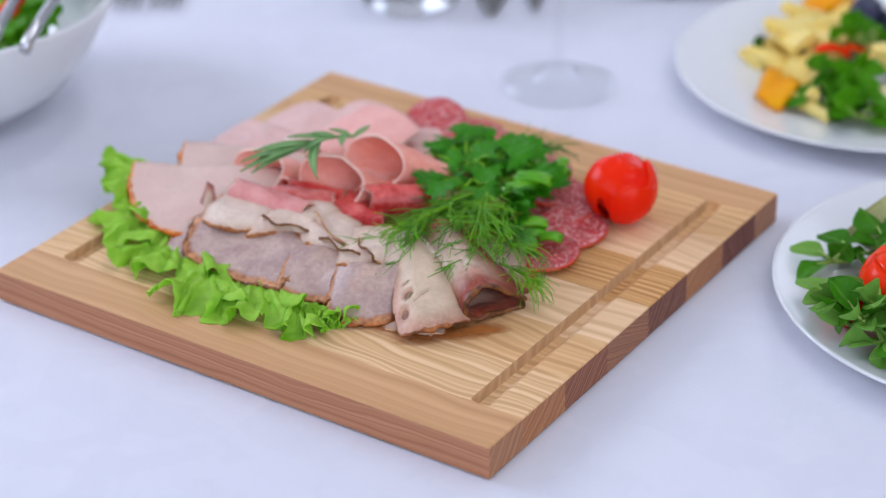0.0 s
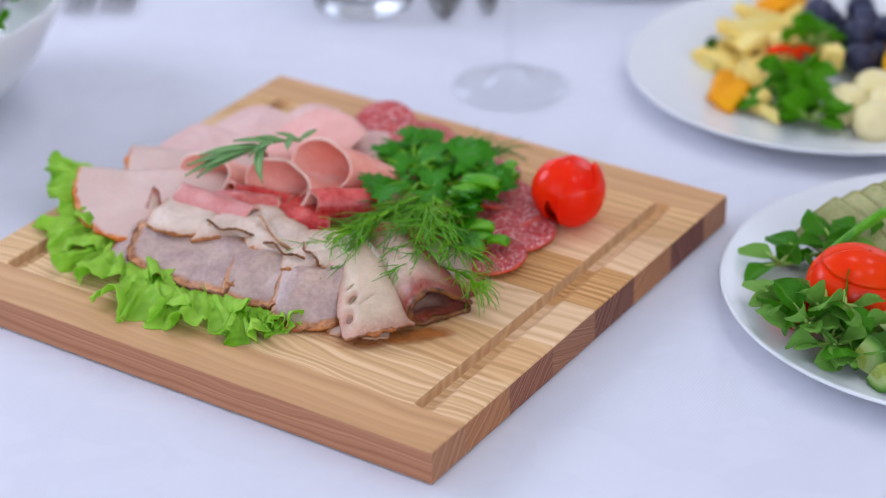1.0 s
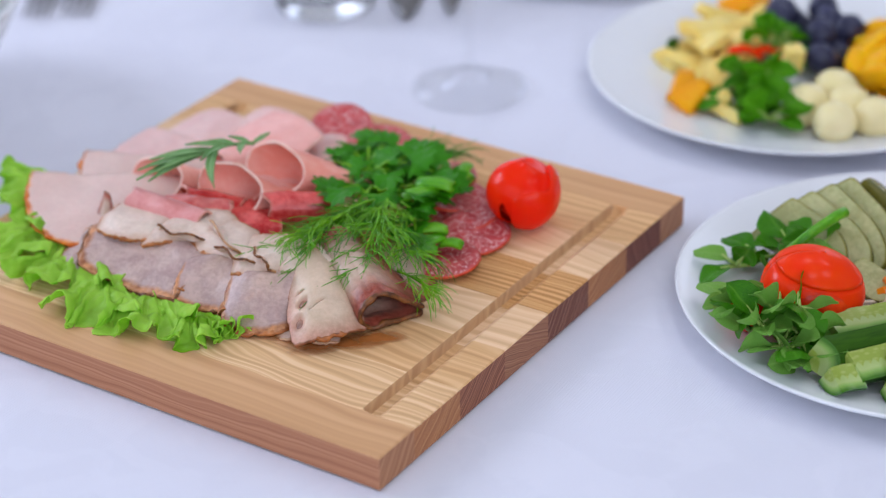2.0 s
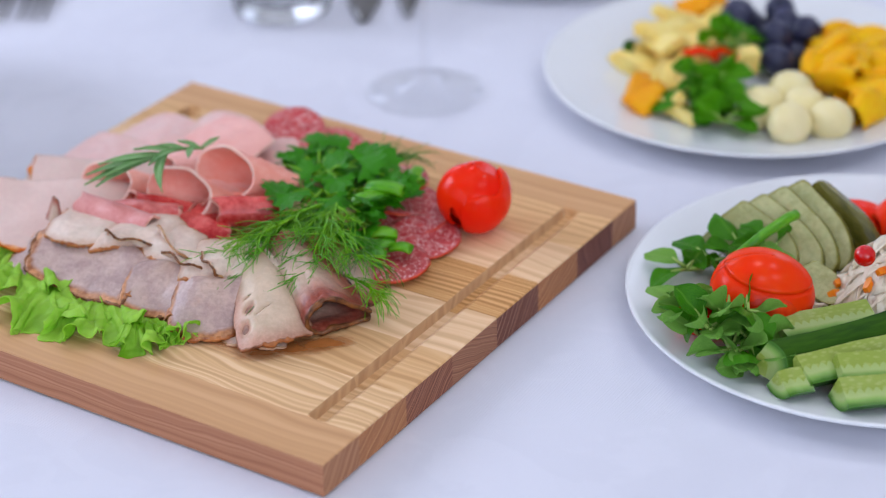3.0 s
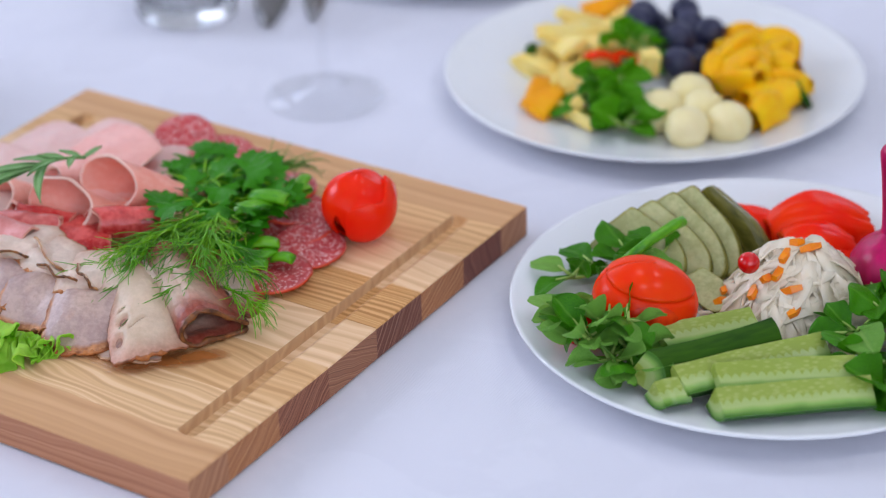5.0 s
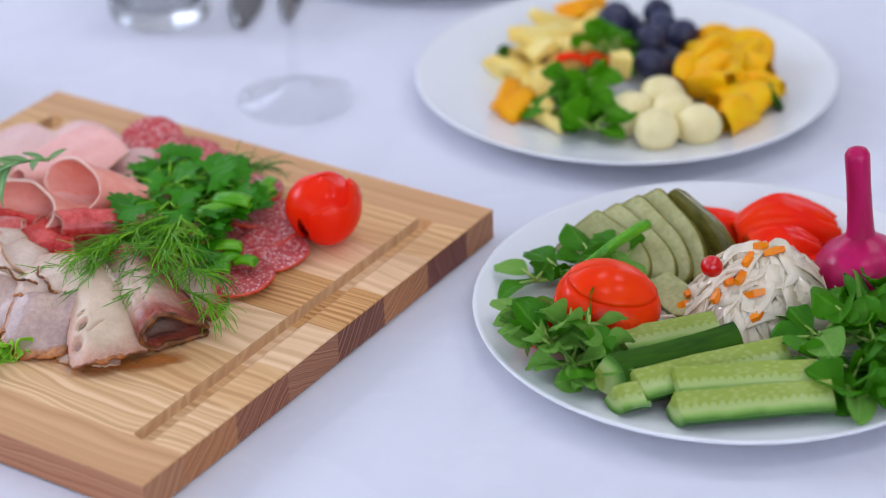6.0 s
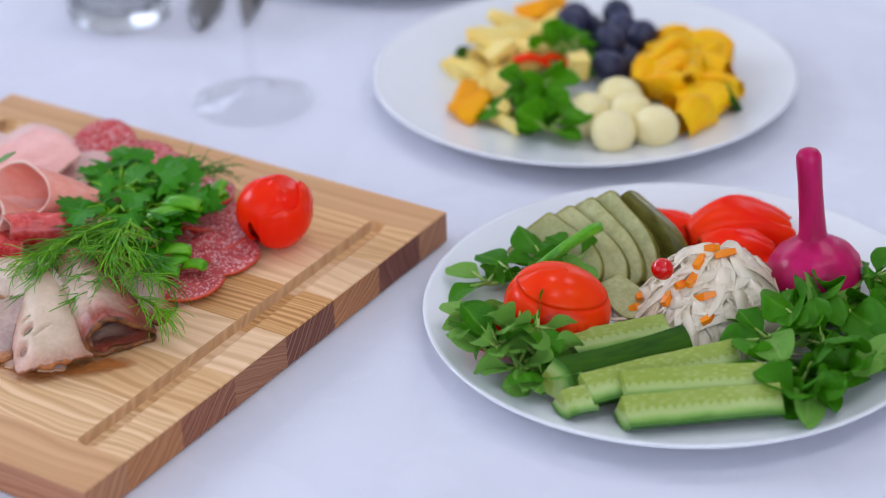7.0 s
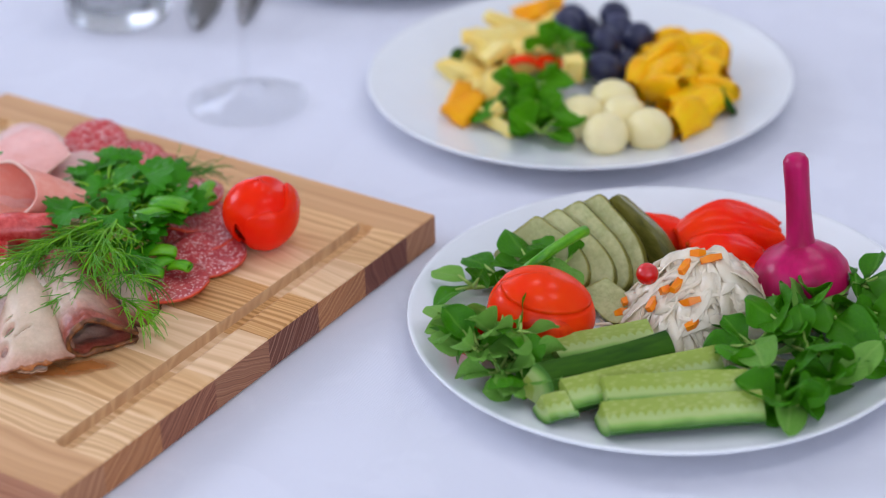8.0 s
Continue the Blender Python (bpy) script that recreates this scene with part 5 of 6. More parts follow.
# red pepper: start, heading, climb, roll, length, radius, how far it curls
for i, (x, y, head, pitch, roll, ln, r, arc) in enumerate(((0.3970, -0.1030, -66, -2, 20, 0.044, 0.0115, 1.5), (0.4030, -0.1440, -52, -2, 16, 0.060, 0.0185, 1.55),
                                                           (0.3880, -0.1600, -58, 4, 10, 0.040, 0.0150, 1.5), (0.3960, -0.1900, -50, 0, 0, 0.022, 0.0100, 1.4))):
    def pep(u, v, ln=ln, r=r, arc=arc, i=i):
        a = (u - 0.5) * 2 * arc
        q = r * max(0.0, math.sin((v * 0.88 + 0.08) * math.pi)) ** 0.42 * (1 + 0.10 * math.cos(a * 2.6 + i * 0.7 + v * 1.4) + 0.10 * nz(a * 2, v * 3, i))
        bend = 0.16 * ln * math.sin(v * math.pi) * (1 if i == 1 else 0.4)
        return v * ln + 0.004 * nz(a * 3, v, i + 5.0) * v, q * math.sin(a) + bend, 0.82 * q * math.cos(a) + 0.0015 * nz(v * 4, a * 2, i)
    ob = part("pepper_piece", Geo().grid(pep, 40, 28), [PEPPER, PEPPER_FLESH], at=pose(x, y, 0.012, roll, pitch, head))
    rest(ob, on_veg, 0.006 if i == 2 else 0.001)
    thick(ob, 0.0042, rim=1, offset=-1)
    tagged(ob, "glossy red bell pepper piece on the plate", "bell pepper", "pepper pieces")

# pickled cabbage
KRAUT_AT = (0.338, -0.193)
CARROTS = ((-0.018, 0.0375), (-0.0256, 0.0385), (-0.026, 0.0098), (-0.0122, 0.0054), (-0.0284, -0.0068), (-0.0362, -0.0122), (-0.0316, 0.0157), (-0.0229, 0.005), (-0.0012, -0.0057), (0.0004, 0.0041))


def kraut_height(x, y):
    r = math.hypot(x / 0.052, y / 0.048)
    return 0.042 * max(0.0, 1 - r ** 1.8)


def cabbage_heap():
    rng = random.Random(5)
    heap = tagged(new("pickled_cabbage"), "heap of pale shredded pickled cabbage with carrot", "sauerkraut", kind="stuff")
    heap.matrix_basis = pose(*KRAUT_AT, 0.007)
    g = Geo()
    g.grid(lambda u, v: (v * 0.049 * math.cos(u * 6.2832), v * 0.044 * math.sin(u * 6.2832),
                         kraut_height(v * 0.049 * math.cos(u * 6.2832), v * 0.044 * math.sin(u * 6.2832)) * 0.97 + 0.002 * nz(u * 9, v * 7, 1.0)), 40, 10, wrap=True)
    ribbons = Geo()
    for k in range(300):
        a, r = rng.uniform(0, 6.283), math.sqrt(rng.uniform(0, 1.02))
        x, y = 0.048 * r * math.cos(a), 0.043 * r * math.sin(a)
        off = rng.uniform(0.0, 0.0024)
        z = kraut_height(x, y) * 0.96 + off
        h, ln, w = rng.uniform(0, 6.283), rng.uniform(0.014, 0.030), rng.uniform(0.0026, 0.0066)
        if rng.random() < 0.22:
            w, ln = w * 0.32, ln * 1.4
        curl, tw, rise = rng.uniform(-2.4, 2.4), rng.uniform(-1.0, 1.0), rng.uniform(-0.2, 0.9)
        pts = []
        for i in range(7):
            hh = h + curl * (i / 6 - 0.5)
            pts.append((x, y, max(z, kraut_height(x, y) * 0.88, 0.0004), hh))
            x += ln / 6 * math.cos(hh)
            y += ln / 6 * math.sin(hh)
            z = kraut_height(x, y) * 0.96 + off + 0.0045 * rise * math.sin((i + 1) / 6 * math.pi)
        b = len(ribbons.v)
        t0 = rng.uniform(-0.65, 0.65)
        for i, (px, py, pz, hh) in enumerate(pts):
            ww = w * (1 - 0.25 * abs(i / 3 - 1) ** 3 + 0.18 * nz(i * 0.9, k * 3.1, 7.0))
            f = t0 + tw * (i / 6)
            up = Vector((kraut_height(px - 0.002, py) - kraut_height(px + 0.002, py), kraut_height(px, py - 0.002) - kraut_height(px, py + 0.002), 0.004)).normalized()
            across = up.cross(Vector((math.cos(hh), math.sin(hh), 0))).normalized()
            dx, dy, dz = (across * math.cos(f) + up * math.sin(f)) * ww
            nx, ny, nzz = (up * math.cos(f) - across * math.sin(f)) * 0.0003
            for sx, sn in ((-1, 1), (1, 1), (1, -1), (-1, -1)):
                ribbons.v.append((px + sx * dx + sn * nx, py + sx * dy + sn * ny, pz + sx * dz + sn * nzz))
                ribbons.e.append(0.0)
        for i in range(6):
            for q in range(4):
                r2 = (q + 1) % 4
                ribbons.f.append((b + i * 4 + q, b + i * 4 + r2, b + i * 4 + 4 + r2, b + i * 4 + 4 + q))
                ribbons.m.append(0)
    part("heap", g, KRAUT, heap)
    part("shreds", ribbons, KRAUT, heap, "thin pale cabbage shreds")
    for x, y in CARROTS:
        ln = rng.uniform(0.008, 0.014)
        c = Geo().tube([(-ln / 2, 0, 0), (0, 0, 0.0008), (ln / 2, 0.001, 0)], [0.0024, 0.0033, 0.0021], 4)
        part("carrot_shred", c, CARROT, heap, smooth=False, at=pose(x, y, kraut_height(x, y) + 0.0040, rng.uniform(0, 90), rng.uniform(-20, 20), rng.uniform(-75, 10)))
    return heap


cabbage_heap()
berry = part("cranberry", Geo().lathe([(0.0066 * math.cos(e), 0.0064 * math.sin(e)) for e in (radians(-90 + 12 * i) for i in range(16))], 24), BERRY,
             at=pose(0.3085, -0.1725, 0.0490, 20, 10, 0))
tagged(berry, "single glossy red cranberry on the cabbage", "cranberry")

# purple onion with its stalk
on = thing("pickled_onion", pose(0.3788, -0.2390, on_veg(0.3788, -0.2390, 0.001), -8, 4, 0), "magenta pickled onion bulb with an upright stalk", "onion")
bulb = [(0.0, -0.001), (0.012, 0.0), (0.0215, 0.0055), (0.0272, 0.0140), (0.0285, 0.0215), (0.0265, 0.0300), (0.0212, 0.0372), (0.0140, 0.0415), (0.0092, 0.0438), (0.0082, 0.0450)]
part("bulb", Geo().lathe(bulb, 144, wobble=lambda a, z: 1 + 0.010 * math.cos(7 * a) + 0.004 * math.cos(13 * a)), ONION, on)
part("stalk", Geo().lathe([(0.0092, 0.0425), (0.0080, 0.0480), (0.0074, 0.0600), (0.0071, 0.0760), (0.0074, 0.0900), (0.0073, 0.0945), (0.0055, 0.0975), (0.0025, 0.0987), (0.0, 0.0989)], 28,
                          wobble=lambda a, z: 1 + 0.02 * math.cos(3 * a + z * 60)), ONION, on)

# ---- lamb's lettuce ----


def mache_leaf(seed, bend, cup, mat):
    """A spoon-shaped leaf along x, one unit long."""
    def fn(u, v):
        s = (u - 0.5) * 2
        v = 1 - (1 - v) ** 1.6
        f = min(1.0, max(0.0, (v - 0.22) / 0.78)) ** 1.12
        w = max(0.036 * (1 - v), 0.335 * max(0.0, math.sin(math.pi * f)) ** (0.75 if f < 0.5 else 0.42))
        x = v * (1 - 0.05 * s * s * v)
        y = s * w * (1 + 0.10 * nz(v * 5, s, seed))
        z = cup * (y * y) * 2 - bend * v * v + 0.08 * nz(v * 3 + seed, s * 1.5, seed) + 0.03 * abs(s) * (1 - v)
        z -= 0.010 * (1 - abs(s)) ** 4
        return x, y, z, abs(s)
    return Geo().grid(fn, 12, 22).mesh("leaf", [mat])


CURLS = ((0.10, 0.7), (0.35, 0.5), (-0.12, 0.9), (0.55, 0.3), (0.22, -0.6), (0.80, 0.7), (0.05, 1.3), (0.45, -0.4))
MACHE_LEAVES = [mache_leaf(i * 1.7, b, c, MACHE_LIGHT if i == 3 else MACHE) for i, (b, c) in enumerate(CURLS)]
MACHE_BRIGHT = [mache_leaf(i * 1.7 + 0.4, b, c, MACHE_FRESH) for i, (b, c) in enumerate(CURLS)]
MACHE_YOUNG = [mache_leaf(i * 1.7 + 0.8, b, c, MACHE if i in (0, 4) else MACHE_LIGHT) for i, (b, c) in enumerate(CURLS)]


def mache_sprig(x, y, seed, centre, n=8, size=0.030, height=0.012, leaves=MACHE_LEAVES):
    """A rosette whose leaves rise from one point and stay over the plate."""
    rng = random.Random(seed)

    def over(px, py):
        return plate_z(math.hypot(px - centre[0], py - centre[1]))
    z0 = over(x, y) + height
    sp = thing("lambs_lettuce_sprig", pose(x, y, z0), "fresh green lamb's lettuce rosette", "salad leaf", "lamb's lettuce sprigs")
    base = sp.matrix_basis
    turn = rng.uniform(0, 360)
    for k in range(n):
        for attempt in range(14):
            a = turn + k * 137.5 + rng.uniform(-30, 30)
            el = rng.uniform(-30, 50) + attempt * 3.0
            s = size * rng.uniform(0.62, 1.12)
            m = pose(0, 0, 0, 0, 0, a) @ pose(0, 0, 0, 0, -el, 0) @ pose(0, 0, 0, rng.uniform(-70, 70)) @ Matrix.Diagonal((s, s, s, 1))
            w = [base @ m @ v.co for v in leaves[(k + seed) % 8].vertices]
            if min(p.z - over(p.x, p.y) for p in w) > -0.0002 and max(math.hypot(p.x - centre[0], p.y - centre[1]) for p in w) < 0.150:
                break
        else:
            continue
        part("leaf", leaves[(k + seed) % 8], None, sp, at=m)
        part("stem", Geo().tube([(0, 0, 0), tuple(m @ Vector((0.2, 0, -0.012))), tuple(m @ Vector((0.46, 0, -0.016)))], [0.0015, 0.0012, 0.0006], 5), MACHE_STEM, sp)
    return sp


rng = random.Random(77)
# a thick bunch beside the cucumbers
for i, (x, y, h) in enumerate(((0.262, -0.284, 0.006), (0.276, -0.262, 0.020), (0.284, -0.290, 0.012), (0.296, -0.246, 0.024), (0.302, -0.276, 0.022), (0.318, -0.256, 0.026), (0.324, -0.286, 0.014),
                               (0.338, -0.246, 0.024), (0.346, -0.272, 0.020), (0.362, -0.256, 0.020), (0.372, -0.278, 0.012), (0.392, -0.268, 0.016), (0.300, -0.300, 0.006), (0.346, -0.300, 0.006), (0.270, -0.276, 0.012))):
    mache_sprig(x, y, 300 + i, VEG, 6, 0.036, h)
# before the tomato
for i, (x, y, h) in enumerate(((0.216, -0.112, 0.010), (0.232, -0.096, 0.012), (0.207, -0.136, 0.012), (0.228, -0.124, 0.022), (0.218, -0.142, 0.018), (0.208, -0.122, 0.020), (0.212, -0.148, 0.008), (0.232, -0.134, 0.028))):
    mache_sprig(x, y, 400 + i, VEG, 6, 0.031, h, MACHE_YOUNG)
# behind the tomato
for i, (x, y, h) in enumerate(((0.288, -0.068, 0.008), (0.302, -0.078, 0.012), (0.316, -0.092, 0.018), (0.326, -0.106, 0.020))):
    mache_sprig(x, y, 440 + i, VEG, 5, 0.031, h)
chive = part("chive_stalk", Geo().tube([(0.289, -0.100, 0.038), (0.312, -0.107, 0.044), (0.332, -0.113, 0.047), (0.339, -0.115, 0.0468)], [0.0030, 0.0032, 0.0034, 0.0034], 10), SCALLION)
tagged(chive, "green onion stalk lying over the pickles", "green onion")

# ---- fruit plate ----


def on_fruit(x, y, z=0.0):
    return plate_z(math.hypot(x - FRUIT[0], y - FRUIT[1])) + z


def wedge_mesh(name, mat, a, b, c, seed, skew=0.3):
    """A cut chunk with worn edges and slightly uneven faces."""
    rng = random.Random(seed)
    g = Geo()
    c8 = [(x * a, y * b * (1 - skew * (x > 0)), z * c * (1 - 0.5 * skew * (y > 0))) for z in (-1, 1) for y in (-1, 1) for x in (-1, 1)]
    c8 = [tuple(q + rng.uniform(-0.12, 0.12) * s for q, s in zip(p, (a, b, c))) for p in c8]
    for q in ((0, 2, 3, 1), (4, 5, 7, 6), (0, 1, 5, 4), (2, 6, 7, 3), (0, 4, 6, 2), (1, 3, 7, 5)):
        def fn(u, v, q=q):
            p = [Vector(c8[k]) for k in q]
            x = (p[0] * (1 - u) + p[3] * u) * (1 - v) + (p[1] * (1 - u) + p[2] * u) * v
            return tuple(x * (1 + 0.05 * nz(x.x * 160, x.y * 160, x.z * 160 + seed)))
        g.grid(fn, 5, 5)
    me = g.mesh(name, [mat], smooth=True, weld=True)
    return me


rng = random.Random(21)
CHEESES = [wedge_mesh("pineapple_piece", CHEESE, 0.020 + 0.003 * (i % 2), 0.012, 0.0048, 60 + i, 0.75) for i in range(4)]
for x, y, z in ((0.560, 0.105, 0), (0.575, 0.118, 0), (0.590, 0.108, 0), (0.602, 0.122, 0), (0.612, 0.104, 0), (0.582, 0.092, 0.008), (0.600, 0.098, 0.010), (0.560, 0.088, 0.002),
                (0.545, 0.080, 0), (0.570, 0.074, 0.008), (0.590, 0.078, 0.014), (0.606, 0.084, 0.016), (0.548, 0.064, 0), (0.585, 0.106, 0.018), (0.528, 0.068, 0), (0.515, 0.056, 0),
                (0.626, 0.090, 0.010), (0.620, 0.110, 0.012), (0.600, 0.066, 0.010), (0.572, 0.100, 0.014), (0.505, 0.050, 0), (0.635, 0.075, 0.004)):
    ob = part("pineapple_piece", CHEESES[rng.randrange(4)], None, at=pose(x - 0.008, y - 0.005, on_fruit(x, y, 0.0085 + z), rng.uniform(-35, 35), rng.uniform(-35, 20), rng.uniform(0, 360)))
    tagged(bevel(ob, 0.0012), "pale yellow pineapple chunk", "pineapple", "pineapple pieces")


def segment_mesh(mat, ln, r, name):
    """A citrus segment: a crescent with a thin inner edge."""
    def fn(u, v):
        t = (v - 0.5) * 2.5
        w = math.cos(t * 0.62) ** 0.8
        a = u * 2 * math.pi
        x, rad = ln * math.sin(t * 0.7), r * w
        y = rad * math.cos(a) * 0.50 * (1.25 - 0.5 * math.sin(a))
        z = rad * math.sin(a) * (1.0 if math.sin(a) > 0 else 0.75)
        return x, y + 0.0007 * nz(x * 200, a, 3.0), z + ln * 0.55 * math.cos(t * 0.7) - ln * 0.5
    g = Geo().grid(fn, 18, 16, wrap=True)
    return g.mesh(name, [mat], weld=True)


SEGS = [segment_mesh(ORANGE, 0.023, 0.0150, "orange_segment"), segment_mesh(ORANGE, 0.020, 0.0160, "orange_segment"), wedge_mesh("orange_segment", ORANGE_DEEP, 0.0135, 0.0120, 0.0070, 77, 0.6)]
for x, y, z, k in ((0.640, -0.004, 0, 0), (0.652, -0.018, 0.004, 1), (0.632, -0.020, 0.006, 0), (0.645, -0.034, 0.006, 1), (0.620, -0.030, 0.006, 1), (0.628, -0.046, 0.002, 0),
                   (0.608, -0.044, 0.004, 0), (0.612, -0.062, 0, 1), (0.592, -0.052, 0.002, 0), (0.584, -0.068, 0, 0), (0.572, -0.058, 0, 1), (0.560, -0.068, 0, 0),
                   (0.655, -0.032, 0.006, 0), (0.622, -0.014, 0.014, 0), (0.606, -0.026, 0.012, 1), (0.662, 0.000, 0.004, 1), (0.600, -0.012, 0.006, 0), (0.590, -0.034, 0.008, 0)):
    ob = part("orange_segment", SEGS[k], None, at=pose(x - 0.010, y - 0.006, on_fruit(x, y, 0.011 + z), rng.uniform(-60, 60), rng.uniform(-30, 30), rng.uniform(-110, 10)))
    tagged(ob, "peeled juicy orange segment", "orange", "orange segments")
for x, y, z, h in ((0.503, 0.079, 0.000, 30), (0.494, 0.068, 0.000, -20), (0.645, 0.104, 0.008, -40), (0.652, 0.094, 0.010, 20)):
    tagged(part("orange_segment", SEGS[2], None, at=pose(x, y, on_fruit(x, y, 0.010 + z), 30, -20, h)), "deep orange citrus piece", "orange", "orange segments")

grape = Geo().lathe([(0.0112 * math.cos(e), 0.0126 * math.sin(e)) for e in (radians(-90 + 9 * i) for i in range(21))], 28).mesh("grape", [GRAPE], weld=True)
for x, y, z in ((0.6370, 0.0660, 0.033), (0.6500, 0.0385, 0.036), (0.6360, 0.0120, 0.030), (0.6180, 0.0600, 0.036), (0.6080, 0.0220, 0.034), (0.5770, 0.0070, 0.030), (0.6380, 0.0280, 0.032),
                (0.6420, 0.0500, 0.018), (0.6300, 0.0350, 0.018), (0.6120, 0.0100, 0.018), (0.5950, 0.0120, 0.020), (0.6500, 0.0620, 0.020), (0.6400, 0.0740, 0.020)):
    ob = part("grape", grape, None, at=pose(x, y, z, rng.uniform(-50, 50), rng.uniform(-50, 50), 0))
    tagged(ob, "dark blue grape with a dull bloom", "grape", "grapes")

moz = Geo().lathe([(0.0160 * math.cos(e), 0.0148 * math.sin(e)) for e in (radians(-90 + 9 * i) for i in range(21))], 32,
                  wobble=lambda a, z: 1 + 0.05 * math.cos(2 * a + 1 + z * 40) + 0.03 * math.cos(3 * a) + 2.5 * z * math.cos(a)).mesh("mozzarella_ball", [MOZZARELLA], weld=True)
for x, y, z, h in ((0.5460, -0.0190, 0.0240, 0), (0.5000, -0.0380, 0.0225, 50), (0.5220, -0.0590, 0.0220, 110), (0.5170, -0.0090, 0.0215, 200), (0.5320, -0.0350, 0.0215, 20)):
    ob = part("mozzarella_ball", moz, None, at=pose(x, y, z, 10, 20, h))
    tagged(ob, "small creamy white mozzarella ball", "cheese", "mozzarella balls")

for i, (x, y, h) in enumerate(((0.496, 0.026, 0.012), (0.508, 0.036, 0.020), (0.490, 0.006, 0.008), (0.512, 0.014, 0.020), (0.522, 0.036, 0.024), (0.580, 0.044, 0.026), (0.594, 0.046, 0.026))):
    mache_sprig(x, y, 500 + i, FRUIT, 6, 0.034 if i < 5 else 0.026, h, MACHE_BRIGHT)
for x, y, z, h, s in ((0.563, 0.048, 0.030, 130, 1.0), (0.574, 0.036, 0.028, 110, 0.8)):
    def strip(u, v):
        return v * 0.024, (u - 0.5) * 0.011, 0.004 * math.sin(v * 3) - 0.003 * (u - 0.5) ** 2 * 4
    ob = part("pepper_strip", Geo().grid(strip, 6, 10), [PEPPER, PEPPER_FLESH], at=pose(x, y, z, 10, -10, h) @ Matrix.Diagonal((s, s, s, 1)))
    tagged(thick(ob, 0.003, rim=1), "red bell pepper strip on the fruit", "bell pepper")
cube = part("cheese_cube", wedge_mesh("cheese_cube", CHEESE, 0.0065, 0.0065, 0.009, 90, 0.05), None, at=pose(0.560, 0.022, 0.034, 5, -10, 40))
tagged(bevel(cube, 0.0008), "small yellow cheese cube among the leaves", "cheese")
for x, y, h in ((0.588, -0.082, 40), (0.562, 0.118, 10)):
    g = Geo().lathe([(0.0, 0.0), (0.0100, 0.0), (0.0106, 0.0012), (0.0106, 0.0036), (0.0100, 0.0048), (0.0, 0.0048)], 28)
    ob = part("cucumber_slice", g, [CUC_SKIN], at=pose(x, y, on_fruit(x, y, 0.008), 60, 0, h))
    tagged(ob, "thin dark-skinned cucumber slice at the plate's edge", "cucumber")

# ---- glasses ----


def glass_profile(outer, inner):
    return outer + inner[::-1]


FOOT = [(0.0, 0.0006), (0.0375, 0.0), (0.0405, 0.0006), (0.0412, 0.0016), (0.0400, 0.0026), (0.028, 0.0042), (0.014, 0.0066), (0.0070, 0.0110)]
STEM = [(0.0070, 0.0110), (0.0046, 0.020), (0.0040, 0.045), (0.0040, 0.075), (0.0052, 0.090), (0.0, 0.0960)]
CUP = glass_profile([(0.0052, 0.090), (0.012, 0.0975), (0.026, 0.108), (0.036, 0.126), (0.0395, 0.148), (0.037, 0.178), (0.0325, 0.205)],
                    [(0.0, 0.0990), (0.010, 0.1005), (0.0245, 0.1095), (0.0345, 0.127), (0.0380, 0.148), (0.0357, 0.178), (0.0318, 0.205)])
wine_glass = thing("wine_glass", pose(0.4572, 0.2312, 0.0008) @ Matrix.Diagonal((1.05, 1.05, 1.05, 1)), "clear stemmed wine glass standing beside the board", "wine glass", "wine glasses")
for nm, pr in (("foot", FOOT), ("stem", STEM), ("cup", CUP)):
    part(nm, Geo().lathe(pr, 72), GLASS, wine_glass, weld=True)
tagged(copy_thing(wine_glass, pose(0.905, -0.045, 0.0008)), "clear stemmed wine glass standing beyond the plates")

tumbler = glass_profile(
    [(0.0, 0.0004), (0.034, 0.0), (0.0385, 0.0012), (0.0398, 0.006), (0.0405, 0.03), (0.0420, 0.085)],
    [(0.0, 0.0115), (0.030, 0.0120), (0.0365, 0.0150), (0.0385, 0.03), (0.0402, 0.085)])
ob = part("tumbler", Geo().lathe(tumbler, 72, wobble=lambda a, z: 1 + (0.018 * math.cos(10 * a) if 0.004 < z < 0.05 else 0)), THICK_GLASS, at=pose(0.5355, 0.4170, 0.0008))
tagged(ob, "clear tumbler with a thick faceted base", "tumbler")
dish = glass_profile(
    [(0.0, 0.0005), (0.034, 0.0), (0.038, 0.002), (0.052, 0.014), (0.066, 0.034), (0.074, 0.055)],
    [(0.0, 0.0060), (0.034, 0.0065), (0.049, 0.0170), (0.0625, 0.0360), (0.0715, 0.055)])
ob = part("glass_bowl", Geo().lathe(dish, 80), GLASS, at=pose(0.725, -0.222, 0.0008))
tagged(ob, "clear glass bowl standing beside the fruit plate", "bowl")

# ---- cutlery ----


def knife_like(name, m, w, ln, label, point):
    def blade(u, v):
        s = (u - 0.5) * 2
        ww = w * (min(1.0, v / 0.22) ** point) * (1 - 0.45 * smoothstep(0.5, 0.62, v))
        return v * ln, s * ww, 0.0012 + 0.002 * (1 - s * s) * (1 if v > 0.05 else 0.4) + 0.003 * smoothstep(0.3, 0.7, v)
    ob = part(name, Geo().grid(blade, 10, 40), STEEL, at=m)
    thick(ob, 0.0016)
    return tagged(ob, label, "cutlery", "cutlery on the cloth")


AWAY = 32
knife_like("spoon", pose(0.5380, 0.3420, 0.0012, 0, 0, AWAY), 0.0125, 0.19, "steel dessert spoon lying face down on the cloth", 0.55)
knife_like("table_knife", pose(0.5640, 0.3170, 0.0012, 0, 0, AWAY), 0.0085, 0.21, "steel table knife lying on the cloth", 0.6)


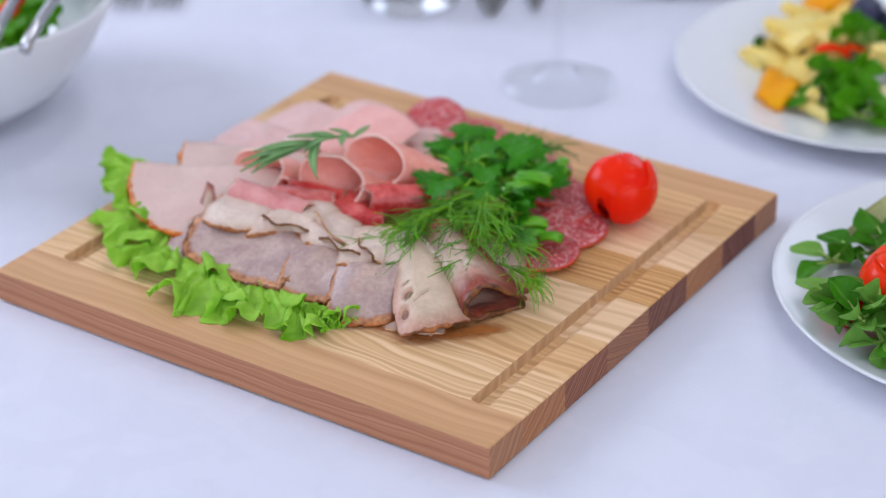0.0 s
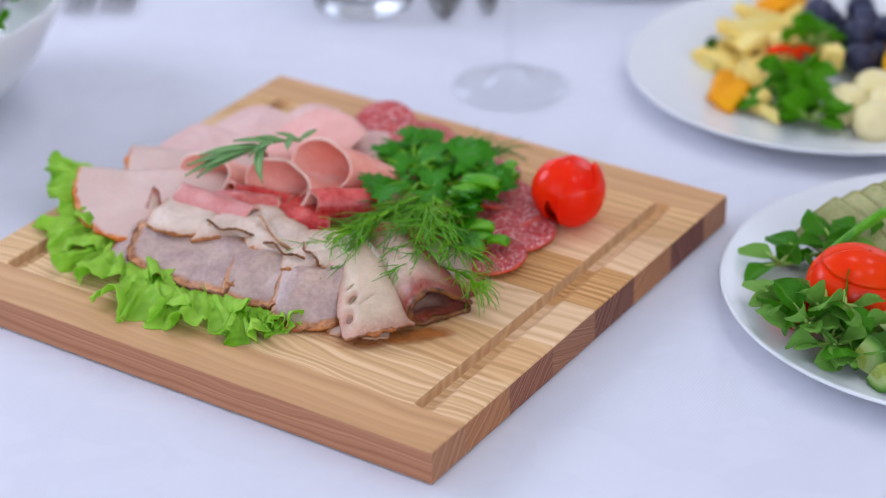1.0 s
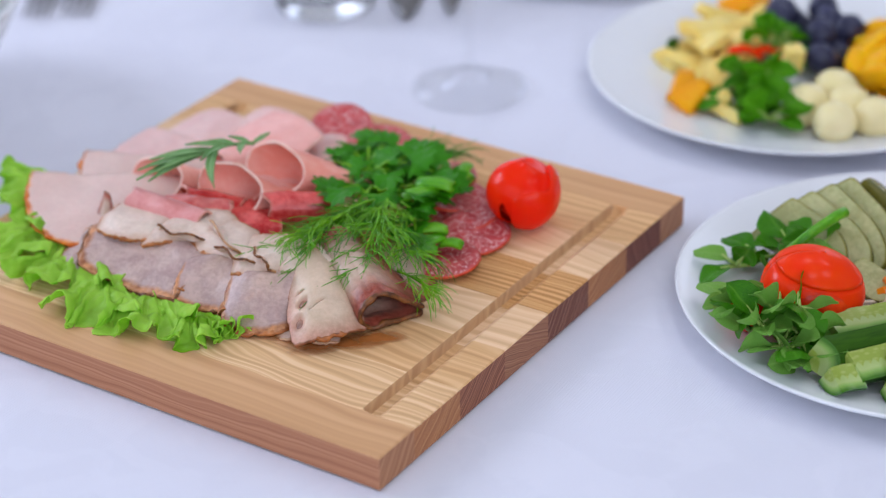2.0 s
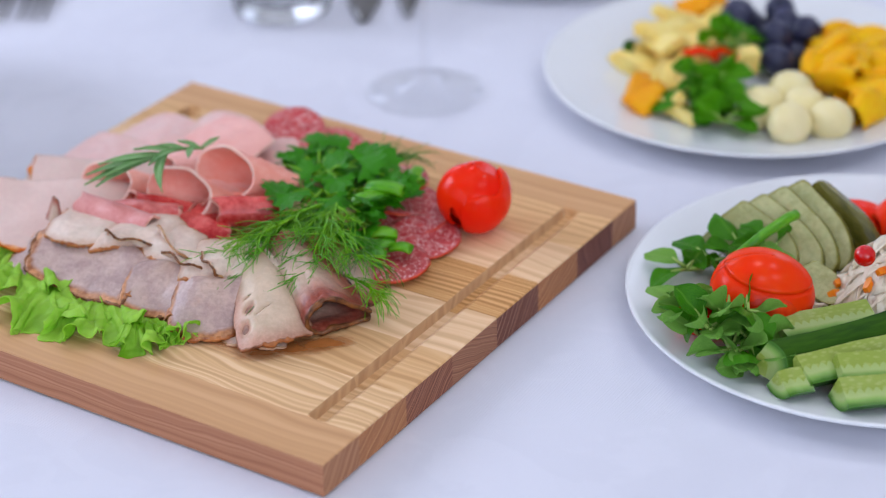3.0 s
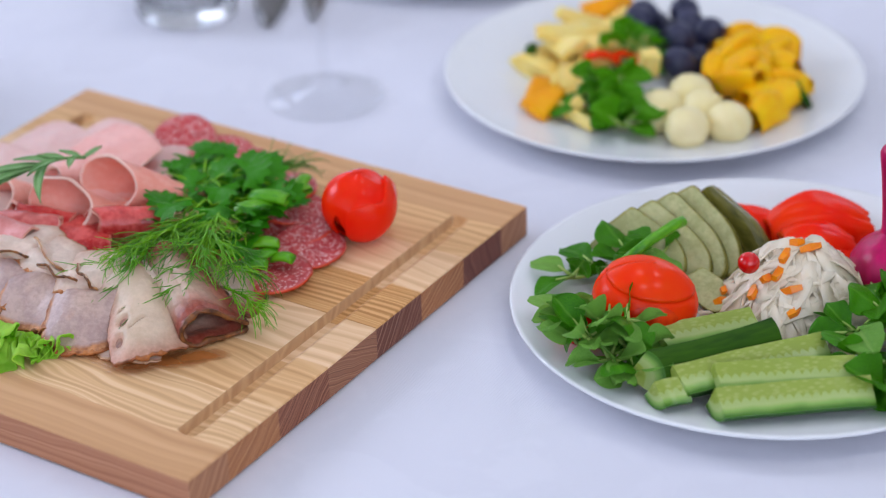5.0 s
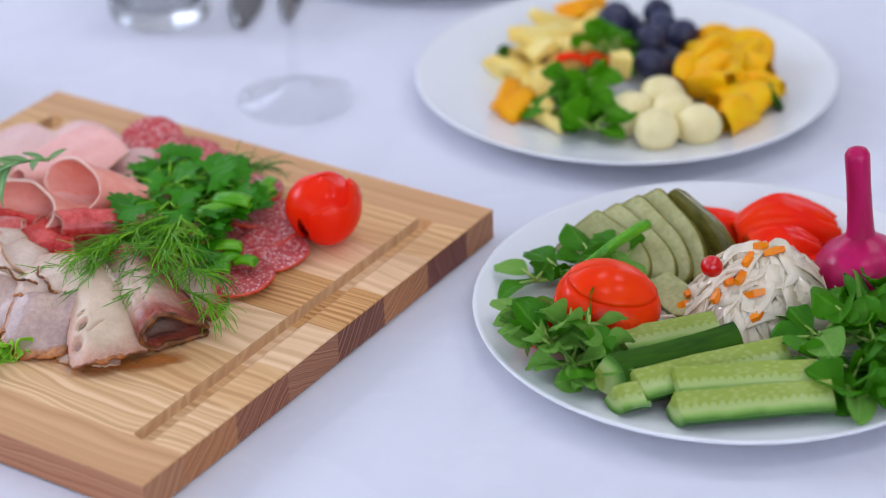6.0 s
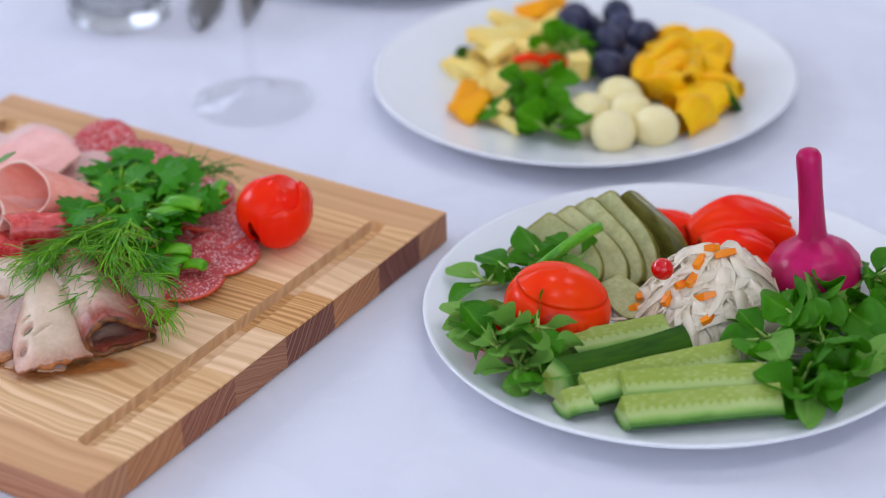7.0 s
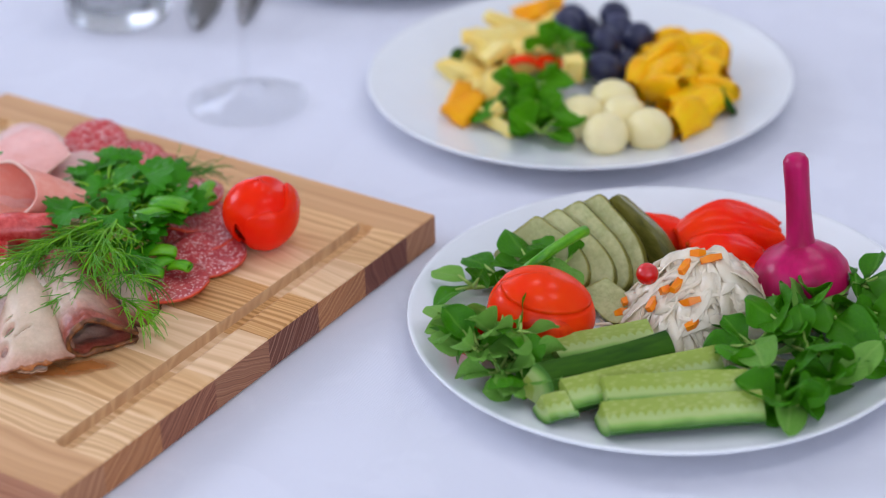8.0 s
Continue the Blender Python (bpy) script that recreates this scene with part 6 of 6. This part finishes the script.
def table_fork(m):
    f = thing("table_fork", m, "steel table fork lying on the cloth", "cutlery", "cutlery on the cloth")
    for k in range(4):
        y = (k - 1.5) * 0.0066
        part("tine", Geo().tube([(0, y, 0.0025), (0.02, y, 0.0015), (0.045, y, 0.0035), (0.052, y * 0.9, 0.004)], [0.0008, 0.0014, 0.0017, 0.002], 6), STEEL, f)

    def neck(u, v):
        s = (u - 0.5) * 2
        w = 0.0122 * (1 - smoothstep(0.0, 0.18, v)) + 0.0036 + 0.0045 * smoothstep(0.4, 1.0, v)
        return 0.050 + v * 0.14, s * w, 0.004 + 0.006 * math.sin(v * math.pi) + 0.0008 * (1 - s * s)
    thick(part("handle", Geo().grid(neck, 6, 24), STEEL, f), 0.0018)
    return f


table_fork(pose(0.391, 0.598, 0.001, 0, 0, AWAY))
table_fork(pose(0.409, 0.572, 0.001, 0, 0, AWAY))

# ---- salad bowl ----
BOWL = (0.190, 0.594)
prof = [(0.0, 0.006), (0.045, 0.006), (0.068, 0.014), (0.090, 0.032), (0.108, 0.055), (0.121, 0.078), (0.1275, 0.0905), (0.1295, 0.0920), (0.1312, 0.0912), (0.1315, 0.0892),
        (0.125, 0.074), (0.112, 0.050), (0.094, 0.026), (0.074, 0.010), (0.054, 0.004), (0.050, 0.0005), (0.046, 0.0005), (0.044, 0.003), (0.0, 0.003)]
tagged(part("salad_bowl", Geo().lathe(prof, 112), PORCELAIN, at=pose(*BOWL, 0), weld=True), "deep white porcelain bowl that holds a green salad", "bowl")
for i in range(9):
    a, r = i * 2.4, 0.02 + 0.032 * ((i * 0.37) % 1)
    ob = part("salad_leaf", lettuce_mesh(50 + i * 2.2, 0.055, 0.07), MACHE_FRESH if i % 3 else LETTUCE,
              at=pose(BOWL[0] + r * math.cos(a), BOWL[1] + r * math.sin(a), 0.066 + 0.004 * (i % 3), 20 * math.sin(i), 15 * math.cos(i * 2), math.degrees(a)))
    tagged(thick(ob, 0.0006), "green salad leaf in the bowl", "lettuce", "salad leaves in the bowl")
for x, y, z, h, s in ((0.206, 0.534, 0.080, 20, 1.0), (0.135, 0.600, 0.084, 80, 0.9), (0.115, 0.520, 0.076, 130, 0.8)):
    ob = part("tomato_wedge", segment_mesh(TOMATO, 0.024, 0.015, "tomato_wedge"), None, at=pose(x, y, z, 20, 10, h) @ Matrix.Diagonal((s, s, s, 1)))
    tagged(ob, "red tomato wedge in the salad", "tomato")
for x, y, z in ((0.196, 0.520, 0.066), (0.178, 0.512, 0.064)):
    ob = part("cheese_cube", wedge_mesh("cheese_cube", MOZZARELLA, 0.010, 0.009, 0.008, 95, 0.1), None, at=pose(x, y, z, 15, 20, 30))
    tagged(bevel(ob, 0.001), "white cheese cube in the salad", "cheese")
tongs = thing("salad_tongs", pose(0.147, 0.4655, 0.0915, 0, 0, 0), "polished steel salad tongs resting on the bowl's rim", "tongs")
for k, (dx, dy, h) in enumerate(((0.004, 0.0, 18), (-0.010, 0.020, 22))):
    c, s = math.cos(radians(h)), math.sin(radians(h))
    pts = [(dx - 0.006 * c, dy - 0.006 * s, -0.001), (dx, dy, 0.003)] + [(dx + t * c, dy + t * s, 0.004 + 0.02 * math.sin(t * 14)) for t in (0.02, 0.05, 0.08, 0.11)]
    part("arm", Geo().tube(pts, [0.0042, 0.0044, 0.0040, 0.0036, 0.0036, 0.0036], 12), BRIGHT_STEEL, tongs)
